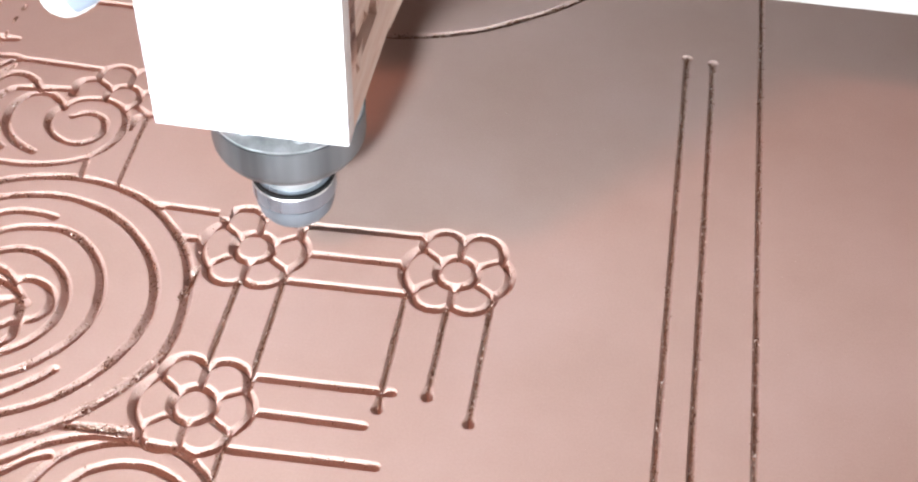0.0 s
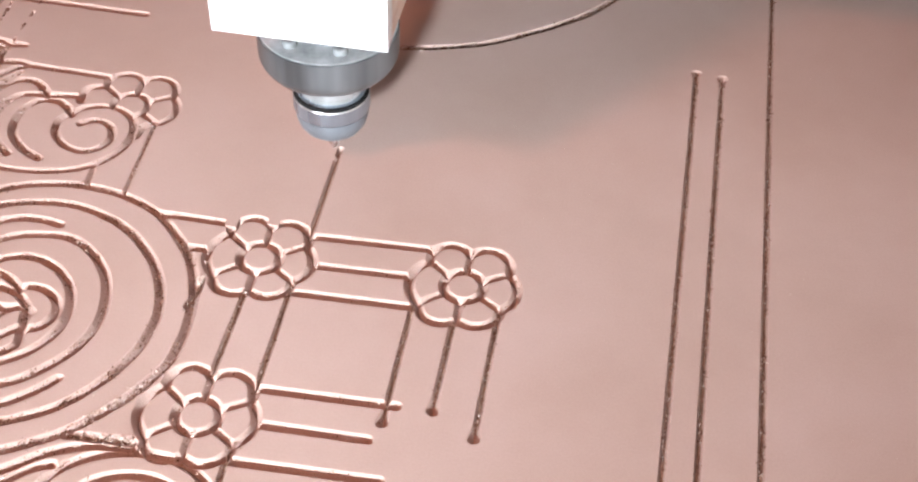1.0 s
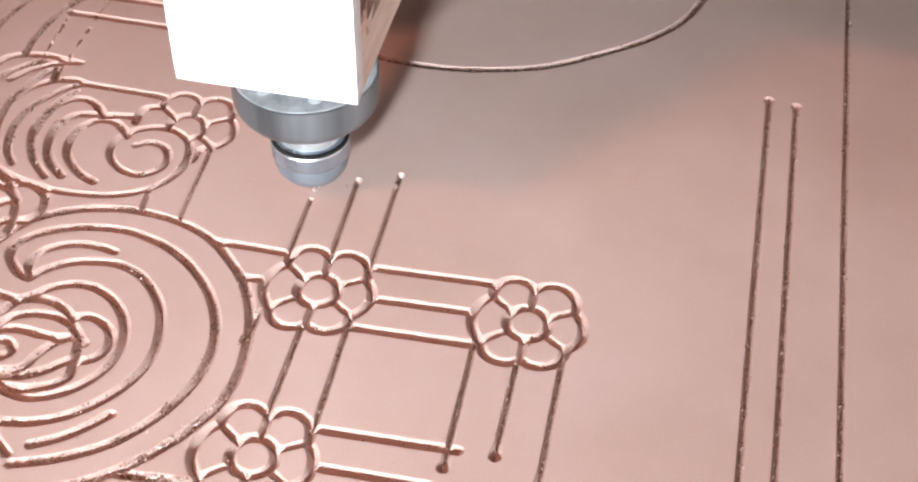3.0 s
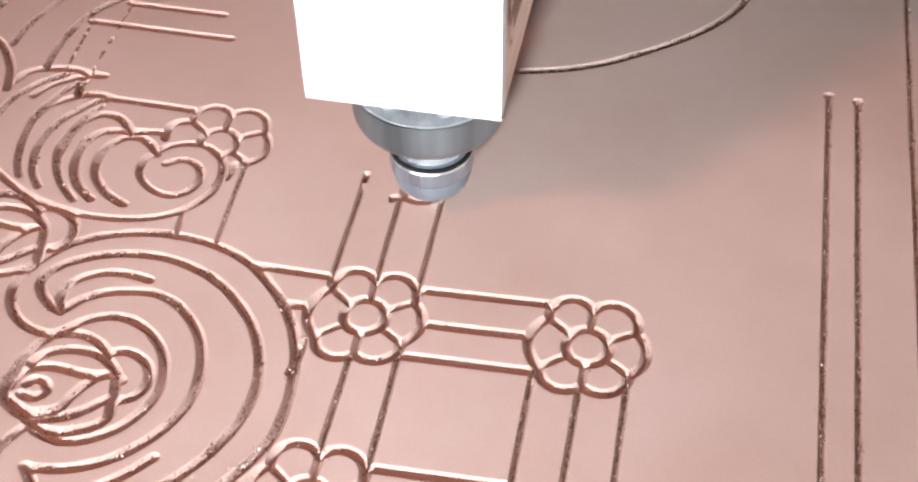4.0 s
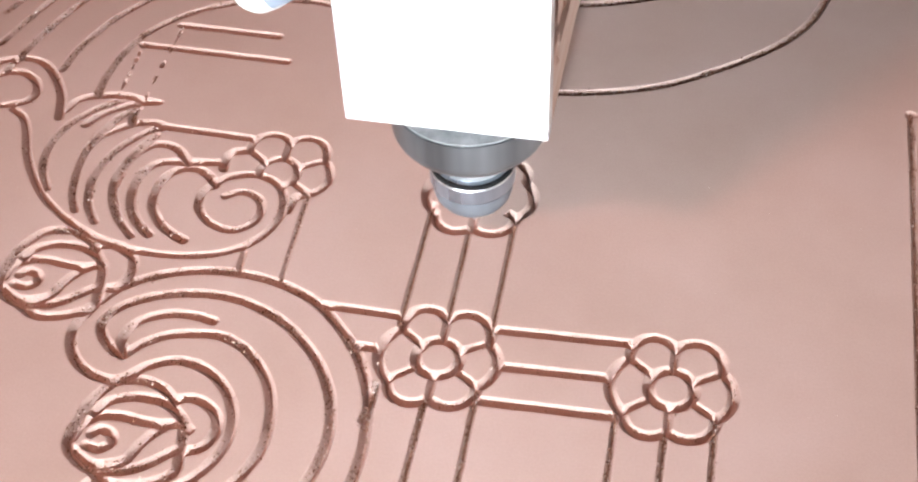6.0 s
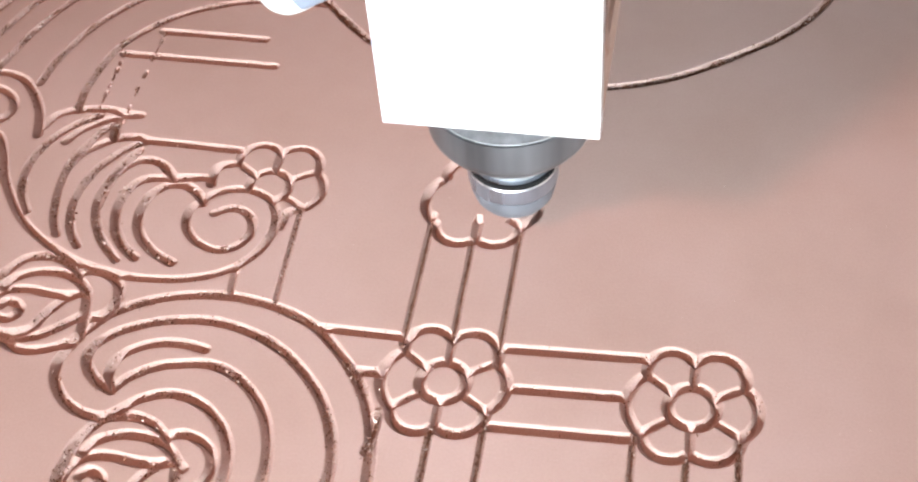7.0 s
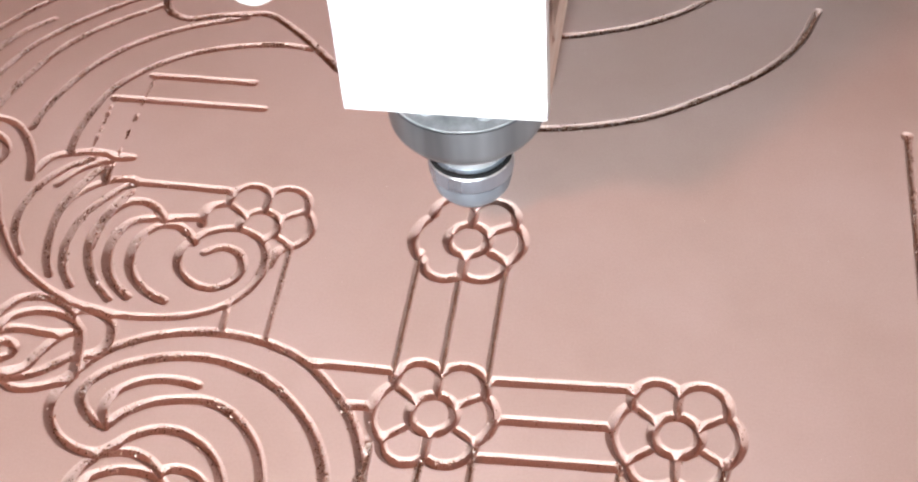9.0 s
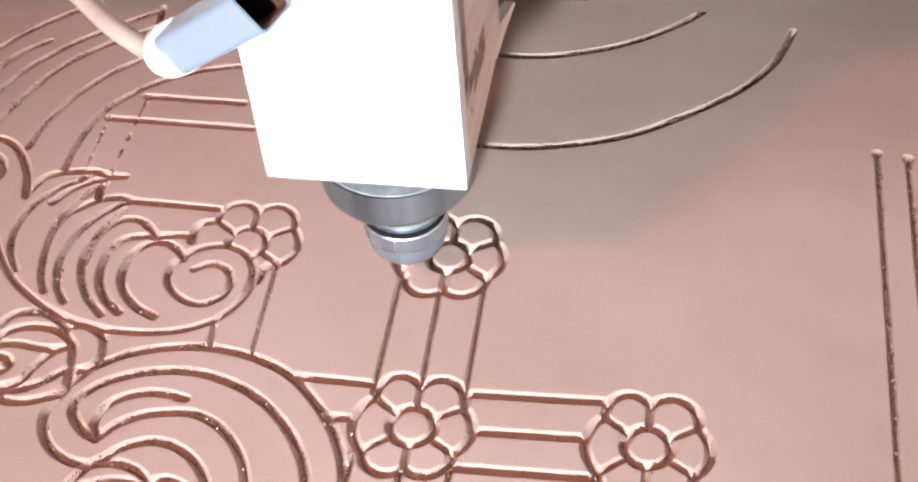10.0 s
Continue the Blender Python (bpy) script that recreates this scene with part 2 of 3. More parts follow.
# long lines on the right
LONG = dict(dust=0.6, ragged=0.14, half=1.65)
stroke((201.5, 190.8), (200.6, -177.7), **LONG)
stroke((216.2, 188.6), (215.4, -178.0), **LONG)
stroke((243.4, 340.8), (242.0, -178.7), **LONG)

for x, y in ((79.6, -85.6), (99.7, -75.2), (120.0, -86.5)):
    for k in range(8):  # the bit reaches full depth here; the flare shapes the end's shadow
        pit(x, y + 0.8 * k, 2.95 - 0.17 * k)
for x, y in ((201.5, 190.8), (216.2, 188.6)):
    pit(x, y)

# large ring and the lines that tie it to the flowers
stroke((-158.0, 3.9), (-149.1, 15.7), (-135.7, 24.7), (-119.3, 30.2), (-101.9, 32.3), (-83.5, 30.5), (-67.7, 25.5), (-57.2, 19.6), (-45.3, 8.9), (-36.1, -1.8),
       (-28.7, -14.3), (-23.0, -30.5), (-20.2, -52.1), (-21.4, -70.0), (-26.1, -82.4), (-32.1, -93.0), (-38.5, -101.9), (-47.2, -111.6), (-57.6, -120.8), (-73.2, -130.4), (-92.4, -139.3), dust=0.49, ragged=0.05)
stroke((-58.7, 20.7), (-19.2, 20.3))
stroke((-36.5, 0.6), (-25.6, 1.0))
stroke((-22.8, -18.6), (-22.6, -27.3), (-23.8, -37.0), dust=1.2, half=2.3)
stroke((-101.4, 46.5), (-100.4, 32.1), half=1.8)
stroke((-82.1, 85.3), (-79.5, 29.5), dust=0.49, half=1.4)
# second band: hook, long sweep
stroke((-134.8, -22.2), (-141.0, -19.8), (-147.1, -14.5), (-150.7, -8.6), (-150.1, -1.7), (-142.2, 7.1), (-126.8, 14.5), (-108.2, 17.9), (-91.4, 16.1), (-73.5, 9.2),
       (-60.5, -0.3), (-48.8, -12.7), (-40.9, -26.6), (-36.6, -40.0), (-35.6, -51.0), (-37.3, -65.3), (-42.6, -79.7), (-49.6, -91.7), (-58.4, -102.3), (-68.1, -109.9), (-81.6, -117.3), (-96.9, -122.9), dust=0.49, ragged=0.05)
stroke((-134.6, -22.0), (-128.7, -14.3), (-119.3, -8.2), (-110.2, -5.7), (-97.8, -4.3), (-86.5, -7.8), (-76.0, -15.8), (-67.4, -27.2), (-62.3, -41.4), (-61.0, -55.8),
       (-63.8, -68.1), (-69.4, -78.8), (-77.2, -88.2), (-86.4, -95.7), (-99.2, -101.3), (-111.2, -103.4), (-116.5, -103.5), dust=0.2, ragged=0.03)
stroke((-134.8, -22.4), (-138.6, -14.6), (-137.3, -6.1), (-130.7, 0.3), (-121.3, 4.0), (-110.7, 4.5), (-102.3, 3.0))
stroke((-158.2, 1.7), (-162.5, -10.3), (-160.4, -20.1), (-154.6, -28.1), (-145.9, -33.7), (-135.1, -35.7), (-129.0, -32.3), (-122.4, -25.9), (-111.5, -21.0), (-99.9, -21.9),
       (-89.3, -27.9), (-81.0, -37.4), (-76.7, -48.5), (-76.7, -59.9), (-80.2, -70.1), (-86.7, -79.2), (-96.1, -85.9), (-106.6, -88.9), (-118.1, -86.4), (-125.7, -80.7), dust=0.12)
stroke((-116.2, -103.5), (-109.0, -111.9), (-100.7, -118.4))
stroke((-131.8, -103.3), (-130.8, -96.3), (-126.6, -87.9), (-123.3, -83.4), dust=0.4)
stroke((-93.0, -112.0), (-82.6, -106.1), (-73.3, -97.8), (-66.2, -89.5), dust=0.25)


def bud(dx, dy):
    """A rosebud of nested leaves with a curl, moved by dx, dy."""
    def leaf(*points, **more):
        stroke(*[(x + dx, y + dy) for x, y in points], **more)
    leaf((-141.9, -61.8), (-140.3, -49.8), (-136.0, -40.6), (-131.1, -35.4), (-120.7, -33.5), (-111.3, -36.2), (-104.2, -41.8), dust=0.4)
    leaf((-136.3, -52.6), (-132.0, -46.7), (-122.6, -42.5), (-111.6, -42.3), (-103.7, -45.1), (-97.5, -50.6), dust=0.1)
    leaf((-139.9, -66.4), (-138.7, -59.7), (-132.8, -54.4), (-123.9, -52.8), (-115.3, -53.8), (-105.8, -53.8), (-97.7, -51.5))
    leaf((-133.0, -63.5), (-130.2, -60.6), (-124.8, -62.1), (-123.6, -66.7), (-127.6, -70.0), (-133.3, -69.2))
    leaf((-137.3, -72.4), (-128.5, -77.3), (-120.8, -76.6), (-114.3, -73.1), (-111.7, -66.3), (-107.8, -59.1), (-103.0, -54.1), (-97.7, -51.5), dust=0.15)
    leaf((-141.9, -61.8), (-141.1, -69.9), (-136.0, -75.4), (-127.6, -79.4), (-115.9, -78.9), (-106.8, -75.0), (-99.9, -69.0), (-94.6, -63.2), (-95.3, -56.7), (-97.5, -50.6), dust=0.4)
    leaf((-125.8, -80.2), (-117.5, -84.7), (-108.3, -84.6), (-98.1, -80.5), (-92.7, -74.7), (-92.7, -69.3), (-94.0, -63.2), dust=0.15)
    leaf((-104.5, -41.0), (-97.8, -38.9), (-90.0, -40.9), (-83.9, -46.5), (-82.4, -54.5), (-85.2, -61.5), (-91.9, -65.2), dust=0.15)


bud(0, 0)
bud(-66.5, 77.5)
stroke((-97.7, -51.5), (-93.6, -54.5))

# spiral with its long tail to the bird's neck
stroke((-121.5, 78.6), (-114.5, 82.7), (-105.8, 80.4), (-101.4, 72.3), (-103.6, 62.8), (-111.6, 57.4), (-122.6, 60.0), (-131.5, 68.4), (-133.4, 79.0), (-128.7, 86.7),
       (-124.0, 91.3), (-115.8, 94.8), (-105.7, 94.4), (-97.2, 89.3), (-92.2, 79.8), (-91.6, 68.6), (-95.2, 58.0), (-102.6, 48.7), (-113.9, 41.9), (-128.9, 38.1),
       (-146.4, 37.1), (-161.3, 39.3), (-175.1, 42.9), (-189.3, 49.5), (-200.7, 56.7), (-210.5, 64.7), (-221.7, 77.9), (-231.1, 92.7), (-236.8, 105.6), (-243.3, 116.0), (-251.1, 120.9), dust=0.12, half=2.35)
stroke((-146.9, 98.6), (-129.0, 100.7))
# feathers
FEATHER = dict(dust=0.45, ragged=0.07, half=2.3)
stroke((-210.1, 69.2), (-217.9, 82.4), (-220.8, 98.2), (-217.4, 114.0), (-209.7, 126.0), (-197.8, 135.9), **FEATHER)
stroke((-190.6, 57.4), (-195.7, 67.4), (-199.7, 83.0), (-200.9, 99.6), (-197.8, 113.2), (-192.3, 125.3), (-185.9, 132.2), **FEATHER)
stroke((-200.9, 99.6), (-197.5, 108.9), (-191.2, 115.5), (-182.9, 121.0), (-173.3, 123.0), (-166.4, 121.2), (-144.5, 120.7), (-121.5, 119.9), dust=0.1)
stroke((-178.3, 51.8), (-185.2, 61.2), (-189.5, 74.6), (-189.6, 86.8), (-187.0, 97.9), (-181.9, 107.4), (-175.0, 116.2), (-168.8, 119.5), **FEATHER)
stroke((-157.7, 45.9), (-168.3, 56.4), (-175.7, 68.9), (-179.0, 80.5), (-177.7, 93.2), (-174.8, 104.3), (-169.8, 114.2), dust=0.49, ragged=0.07, half=2.3)
stroke((-177.4, 76.7), (-177.4, 89.1), (-174.6, 100.0), (-168.5, 107.2), (-161.6, 108.4), (-154.6, 105.7), (-147.5, 98.5), dust=0.2)
stroke((-149.6, 48.2), (-159.1, 56.2), (-165.5, 66.8), (-168.0, 78.4), (-166.8, 87.8), (-162.2, 94.9), (-154.4, 97.3), (-147.4, 98.1), dust=0.25)
stroke((-132.0, 47.6), (-143.1, 53.2), (-152.7, 63.2), (-156.4, 74.3), (-155.4, 84.6), (-150.8, 91.6), (-145.9, 94.2), (-138.6, 93.8), (-131.7, 88.8), (-128.6, 84.3), dust=0.2)
stroke((-223.8, 124.5), (-220.0, 133.2), (-211.2, 137.9), (-197.4, 140.4), (-186.4, 138.9), (-177.6, 138.1), dust=0.1)
stroke((-208.8, 115.8), (-203.9, 124.4), (-196.0, 131.2), (-187.4, 135.9), (-177.6, 138.1))
stroke((-187.6, 130.9), (-185.6, 119.9), dust=0.8)
stroke((-281.8, 149.7), (-273.1, 156.8), (-261.7, 160.8), (-249.6, 158.4), (-239.3, 149.0), (-230.3, 135.3), (-224.6, 118.7))
stroke((-278.1, 139.5), (-268.5, 146.6), (-258.8, 149.4), (-249.2, 144.7), (-244.6, 136.3), (-247.3, 127.6), (-257.9, 122.7))
# wing sweeps
WING = dict(dust=0.45, ragged=0.06, half=2.3)
stroke((-298.6, 213.7), (-289.1, 234.0), (-280.4, 247.4), (-269.1, 261.2), (-254.3, 274.4), **WING)
stroke((-289.6, 197.4), (-281.7, 216.2), (-274.2, 231.9), (-260.4, 244.8), **WING)
stroke((-280.3, 170.7), (-273.2, 196.0), (-264.4, 218.8), (-245.8, 243.2), (-228.1, 259.1), (-218.0, 267.3), (-203.1, 278.2), **WING)
stroke((-267.6, 150.3), (-262.9, 171.1), (-255.9, 197.6), (-243.4, 224.2), (-223.5, 245.7), (-200.2, 263.2), **WING)
stroke((-203.1, 281.4), (-200.9, 269.3), (-198.2, 261.5), (-191.9, 254.8), (-181.7, 251.6), (-173.2, 254.2), (-149.6, 259.1), (-136.0, 258.4), (-119.5, 246.5), (-102.3, 230.3), (-86.9, 214.4),
       (-66.6, 199.0), (-37.4, 185.2), (-8.0, 179.6), (21.9, 179.2), (47.6, 183.4), (76.8, 193.2), (103.7, 210.1), (132.3, 233.5), (150.5, 258.1), (160.9, 287.4), dust=0.5, ragged=0.05, half=2.4)
stroke((-30.8, 259.9), (-0.3, 253.7), (28.6, 254.6), (54.7, 262.0), (78.9, 273.7), (100.2, 290.1), (118.5, 309.3), dust=0.5, half=2.4)
stroke((-237.9, 154.9), (-235.5, 173.7), (-227.0, 198.8), (-211.0, 222.6), (-189.6, 239.4), (-170.0, 248.6), (-150.0, 255.4), **WING)
stroke((-211.2, 138.4), (-212.1, 157.5), (-207.0, 184.8), (-194.0, 204.6), (-174.4, 220.2), (-150.6, 229.4), (-125.2, 233.2), (-103.5, 231.2), **WING)
for x0, y0, x1, y1, ticks in ((-200.1, 139.4, -201.9, 182.2, (0.02, 0.13, 0.24, 0.40, 0.52, 0.66, 0.80, 0.93)), (-185.5, 139.5, -185.5, 202.3, (0.02, 0.20, 0.42, 0.62, 0.72, 0.84, 0.93))):
    for n, u in enumerate(ticks):  # scratches where the bit barely touched
        v = u + (0.05, 0.085, 0.06)[n % 3]
        stroke((x0 + (x1 - x0) * u, y0 + (y1 - y0) * u), (x0 + (x1 - x0) * v, y0 + (y1 - y0) * v), half=(1.0, 0.7, 1.3)[n % 3], dust=0.45, ragged=0.3)
stroke((-187.0, 201.6), (-131.2, 200.6))
stroke((-202.0, 182.0), (-120.8, 180.8))
# the second motif below
stroke((-81.9, -148.2), (-69.0, -139.4), (-61.4, -133.0), (-51.2, -126.4), (-37.4, -121.2), (-21.2, -119.0), dust=0.2)
stroke((-51.3, -118.2), (-21.9, -115.9), dust=0.8)
stroke((-60.8, -162.9), (-53.9, -148.8), (-48.6, -137.3), (-38.9, -128.4), (-24.3, -122.2), (-9.2, -120.8), (1.8, -122.7), (11.2, -127.8), (19.1, -135.2), (26.8, -146.5), dust=0.2)
stroke((-43.2, -154.4), (-37.7, -145.2), (-31.3, -138.1), (-20.3, -133.2), (-8.0, -132.3), (5.0, -136.8), (12.9, -144.2))
stroke((-76.2, -151.6), (-66.9, -144.8), (-59.7, -137.8), (-51.2, -133.7))

# the flower that is cut during the shot, in the order of the cutter's way: (points, start, end)
c = F4
CUTS = [
    ([(20.4, 16.8), (19.4, 86.5)], 0.34, 0.92),
    ([(0.3, 21.6), (-0.9, 78.3)], 1.60, 2.06),
    ([(-20.1, 16.5), (-21.0, 89.6)], 2.62, 3.28),
    (petal(c, 5), 3.86, 4.14),
    (petal(c, 0), 4.14, 4.56),
    (petal(c, 1), 4.56, 4.84),
    (petal(c, 2), 4.84, 5.20),
    (petal(c, 3), 5.20, 5.48),
    (petal(c, 4), 5.48, 5.80),
    (spoke(c, 5)[::-1], 5.86, 6.06),
    (spoke(c, 0)[::-1], 6.92, 7.08),
    (spoke(c, 1), 7.32, 7.58),
    (ring(c), 8.16, 8.70),
    (spoke(c, 2), 8.72, 8.90),
    (spoke(c, 3)[::-1], 9.44, 9.62),
]
for n, (points, start, end) in enumerate(CUTS):
    up = n < 3
    # on the three lines a dust bed also gives the dark look of shade
    stroke(*points, steps=1, half=1.65 if up else HALF, dust=0.51 if up else 0.0, ragged=0.0)
    if up:
        pit(*points[1], 2.2)

# ---- the board ----


def jitter(x, y):
    """A cheap uneven field, about -1 to 1, with waves of one to four millimetres."""
    return (np.sin(2.9 * x + 1.3 * np.sin(1.7 * y)) + np.sin(3.7 * y + 1.9 * np.sin(1.1 * x)) + np.sin(1.3 * (x + y) + 2.0 * np.sin(0.7 * (x - y)))) / 3


def height_grid(x0, x1, y0, y1, step):
    """Heights (mm) of the carved face on a grid: the lowest of all the V-grooves."""
    xs, ys = np.arange(x0, x1 + step / 2, step), np.arange(y0, y1 + step / 2, step)
    low = np.zeros((len(xs), len(ys)), np.float32)
    for line, half, _, ragged in STROKES:
        for a, b in zip(line, line[1:]):
            reach = half * 1.3 + step
            i0, i1 = np.searchsorted(xs, (min(a[0], b[0]) - reach, max(a[0], b[0]) + reach))
            j0, j1 = np.searchsorted(ys, (min(a[1], b[1]) - reach, max(a[1], b[1]) + reach))
            if i0 >= i1 or j0 >= j1:
                continue
            gx, gy = xs[i0:i1, None], ys[None, j0:j1]
            way = b - a
            u = np.clip(((gx - a[0]) * way[0] + (gy - a[1]) * way[1]) / max(way @ way, 1e-9), 0, 1)
            d = np.hypot(gx - a[0] - u * way[0], gy - a[1] - u * way[1])
            wide = half * (1 + (ragged + 0.03) * jitter(gx, gy))
            s = np.clip(1 - d / wide, 0, 1)
            # rounded lip, straight wall, blunt bottom
            z = -(DEPTH * half / HALF) * np.minimum(s * 1.06 * np.clip(s / 0.08, 0.4, 1.0), 1.0)
            low[i0:i1, j0:j1] = np.minimum(low[i0:i1, j0:j1], z)
    return xs, ys, low


def carved_face():
    """Vertices and faces (metres) of the face: fine cells in the grooves, ever larger ones on the flat."""
    step, big = 0.36, 32
    x0, x1 = -330.0, -330.0 + step * big * 52
    y0, y1 = -160.0, -160.0 + step * big * 40
    xs, ys, low = height_grid(x0, x1, y0, y1, step)
    nx, ny = big * 52, big * 40
    low = low[: nx + 1, : ny + 1]
    busy = (low < 0)
    busy = busy[:-1, :-1] | busy[1:, :-1] | busy[:-1, 1:] | busy[1:, 1:]
    for _ in range(2):
        grown = busy.copy()
        grown[1:] |= busy[:-1]
        grown[:-1] |= busy[1:]
        grown[:, 1:] |= busy[:, :-1]
        grown[:, :-1] |= busy[:, 1:]
        busy = grown
    corners, size, todo = [], big, np.ones((nx // big, ny // big), bool)
    while size >= 1:
        full = busy.reshape(nx // size, size, ny // size, size).any((1, 3))
        done = todo & (~full if size > 1 else np.ones_like(full))
        i, j = np.nonzero(done)
        i, j = i * size, j * size
        corners.append(np.stack([i * (ny + 1) + j, (i + size) * (ny + 1) + j, (i + size) * (ny + 1) + j + size, i * (ny + 1) + j + size], 1))
        todo = np.repeat(np.repeat(todo & full, 2, 0), 2, 1)
        size //= 2
    quads = np.concatenate(corners)
    used, quads = np.unique(quads, return_inverse=True)
    quads = quads.reshape(-1, 4)
    i, j = used // (ny + 1), used % (ny + 1)
    verts = np.stack([x0 + step * i, y0 + step * j, low[i, j]], 1) / 1000
    return verts, quads, (x0 / 1000, (x0 + step * nx) / 1000, y0 / 1000, (y0 + step * ny) / 1000)


def make_board():
    verts, quads, (x0, x1, y0, y1) = carved_face()
    n = len(verts)
    X0, X1, Y0, Y1, low = -0.62, 0.62, -0.42, 0.80, -0.018
    outer = [(X0, Y0), (X1, Y0), (X1, Y1), (X0, Y1)]
    inner = [(x0, y0), (x1, y0), (x1, y1), (x0, y1)]
    extra = [(*p, 0.0) for p in outer] + [(*p, 0.0) for p in inner] + [(*p, low) for p in outer]
    faces = [(n + k, n + (k + 1) % 4, n + 4 + (k + 1) % 4, n + 4 + k) for k in range(4)]
    faces += [(n + 8 + k, n + 8 + (k + 1) % 4, n + (k + 1) % 4, n + k) for k in range(4)]
    faces.append((n + 11, n + 10, n + 9, n + 8))
    data = bpy.data.meshes.new("carved_board")
    data.from_pydata(np.concatenate([verts, np.array(extra)]).tolist(), [], quads.tolist() + faces)
    data.materials.append(BOARD)
    smooth = [True] * len(quads) + [False] * len(faces)
    data.polygons.foreach_set("use_smooth", smooth)
    return tagged(new("carved_board", data), "tan pressed fibreboard carved with flowers, spirals and feathers", "carved board")


def uncut_pieces(board):
    """The wood that the cutter has yet to take out of the new flower, in short lengths; each sinks away as the bit passes."""
    pieces, cut = [], []
    ends = [(np.array(points[1]), end) for points, _, end in CUTS[:3]]
    for n, (points, start, end) in enumerate(CUTS):
        half = 2.9 if n < 3 else HALF + 0.25
        line = np.array(points, float)
        gaps = np.r_[0, np.cumsum(np.linalg.norm(np.diff(line, axis=0), axis=1))]
        count = max(3, round(gaps[-1] / (2.4 if n < 3 else 1.9)))
        extra = 2.4
        at = np.linspace(0, gaps[-1], count + 1)
        p = np.stack([np.interp(at, gaps, line[:, k]) for k in (0, 1)], 1)
        closed = np.linalg.norm(p[0] - p[-1]) < 0.01
        ahead = np.gradient(p, axis=0)
        if closed:
            ahead[0] = ahead[-1] = p[1] - p[-2]
        ahead /= np.linalg.norm(ahead, axis=1)[:, None]
        if not closed:
            p[0] -= ahead[0] * (-2.0 if n < 3 else extra)  # the lines begin at the finished flower
            p[-1] += ahead[-1] * extra
        side = np.stack([-ahead[:, 1], ahead[:, 0]], 1)
        top = 0.010 + 0.003 * n
        for k in range(count):
            bm = bmesh.new()
            rows = []
            for q in (k, k + 1):
                l, r = p[q] + side[q] * half, p[q] - side[q] * half
                rows.append([bm.verts.new((*(e / 1000), z)) for e, z in ((l, top / 1000), (r, top / 1000), (r, -0.0052), (l, -0.0052))])
            a, b = rows
            for face in ((a[0], a[1], b[1], b[0]), (a[1], a[2], b[2], b[1]), (a[2], a[3], b[3], b[2]), (a[3], a[0], b[0], b[3]), tuple(a), tuple(b)):
                bm.faces.new(face)
            ob = part("uncut_strip", bm, BOARD, board, "tan strip of board not yet cut" if k == 0 and n == 0 else "", smooth=False)
            gone = start + (end - start) * (k + 0.7) / count
            # the round ends of the lines stay open beside the flower
            for at_end, done in ends if n > 2 else ():
                u = np.clip((at_end - p[k]) @ (p[k + 1] - p[k]) / ((p[k + 1] - p[k]) @ (p[k + 1] - p[k])), 0, 1)
                if np.linalg.norm(p[k] + u * (p[k + 1] - p[k]) - at_end) < 5.0:
                    gone = min(gone, done)
            # where an earlier cut has already been through, the wood goes with that cut
            for old, first, last in cut:
                u = np.linalg.norm(old - (p[k] + p[k + 1]) / 2, axis=1)
                if u.min() < (2.3 if closed else 1.25):
                    gone = min(gone, first + (last - first) * u.argmin() / (len(old) - 1))
            pieces.append((ob, gone))
        if n < 3:
            # wood round the line's end, open towards the line, until the flower's edge is cut there
            bm = bmesh.new()
            rows = []
            for k in range(19):
                a = radians(-40 + 260 * k / 18)
                edge = {0: (1.75, -7.2), 18: (-1.75, -7.2)}.get(k, (7.2 * math.cos(a), 7.2 * math.sin(a)))
                outline = ((0.4 * math.cos(a), 0.4 * math.sin(a), -4.6), (2.15 * math.cos(a), 2.15 * math.sin(a), 0.075), (*edge, 0.075), (*edge, -4.6))
                rows.append([bm.verts.new(((points[1][0] + x) / 1000, (points[1][1] + y) / 1000, z / 1000)) for x, y, z in outline])
            for a, b in zip(rows, rows[1:]):
                for k in range(4):
                    bm.faces.new((a[k], a[(k + 1) % 4], b[(k + 1) % 4], b[k]))
            for a in (rows[0], rows[-1]):
                bm.faces.new(a)
            pieces.append((part("uncut_strip", bm, BOARD, board, smooth=False), (4.06, 3.88, 5.45)[n]))
        cut.append((np.stack([np.interp(np.linspace(0, gaps[-1], 60), gaps, line[:, k]) for k in (0, 1)], 1), start, end))
    return pieces


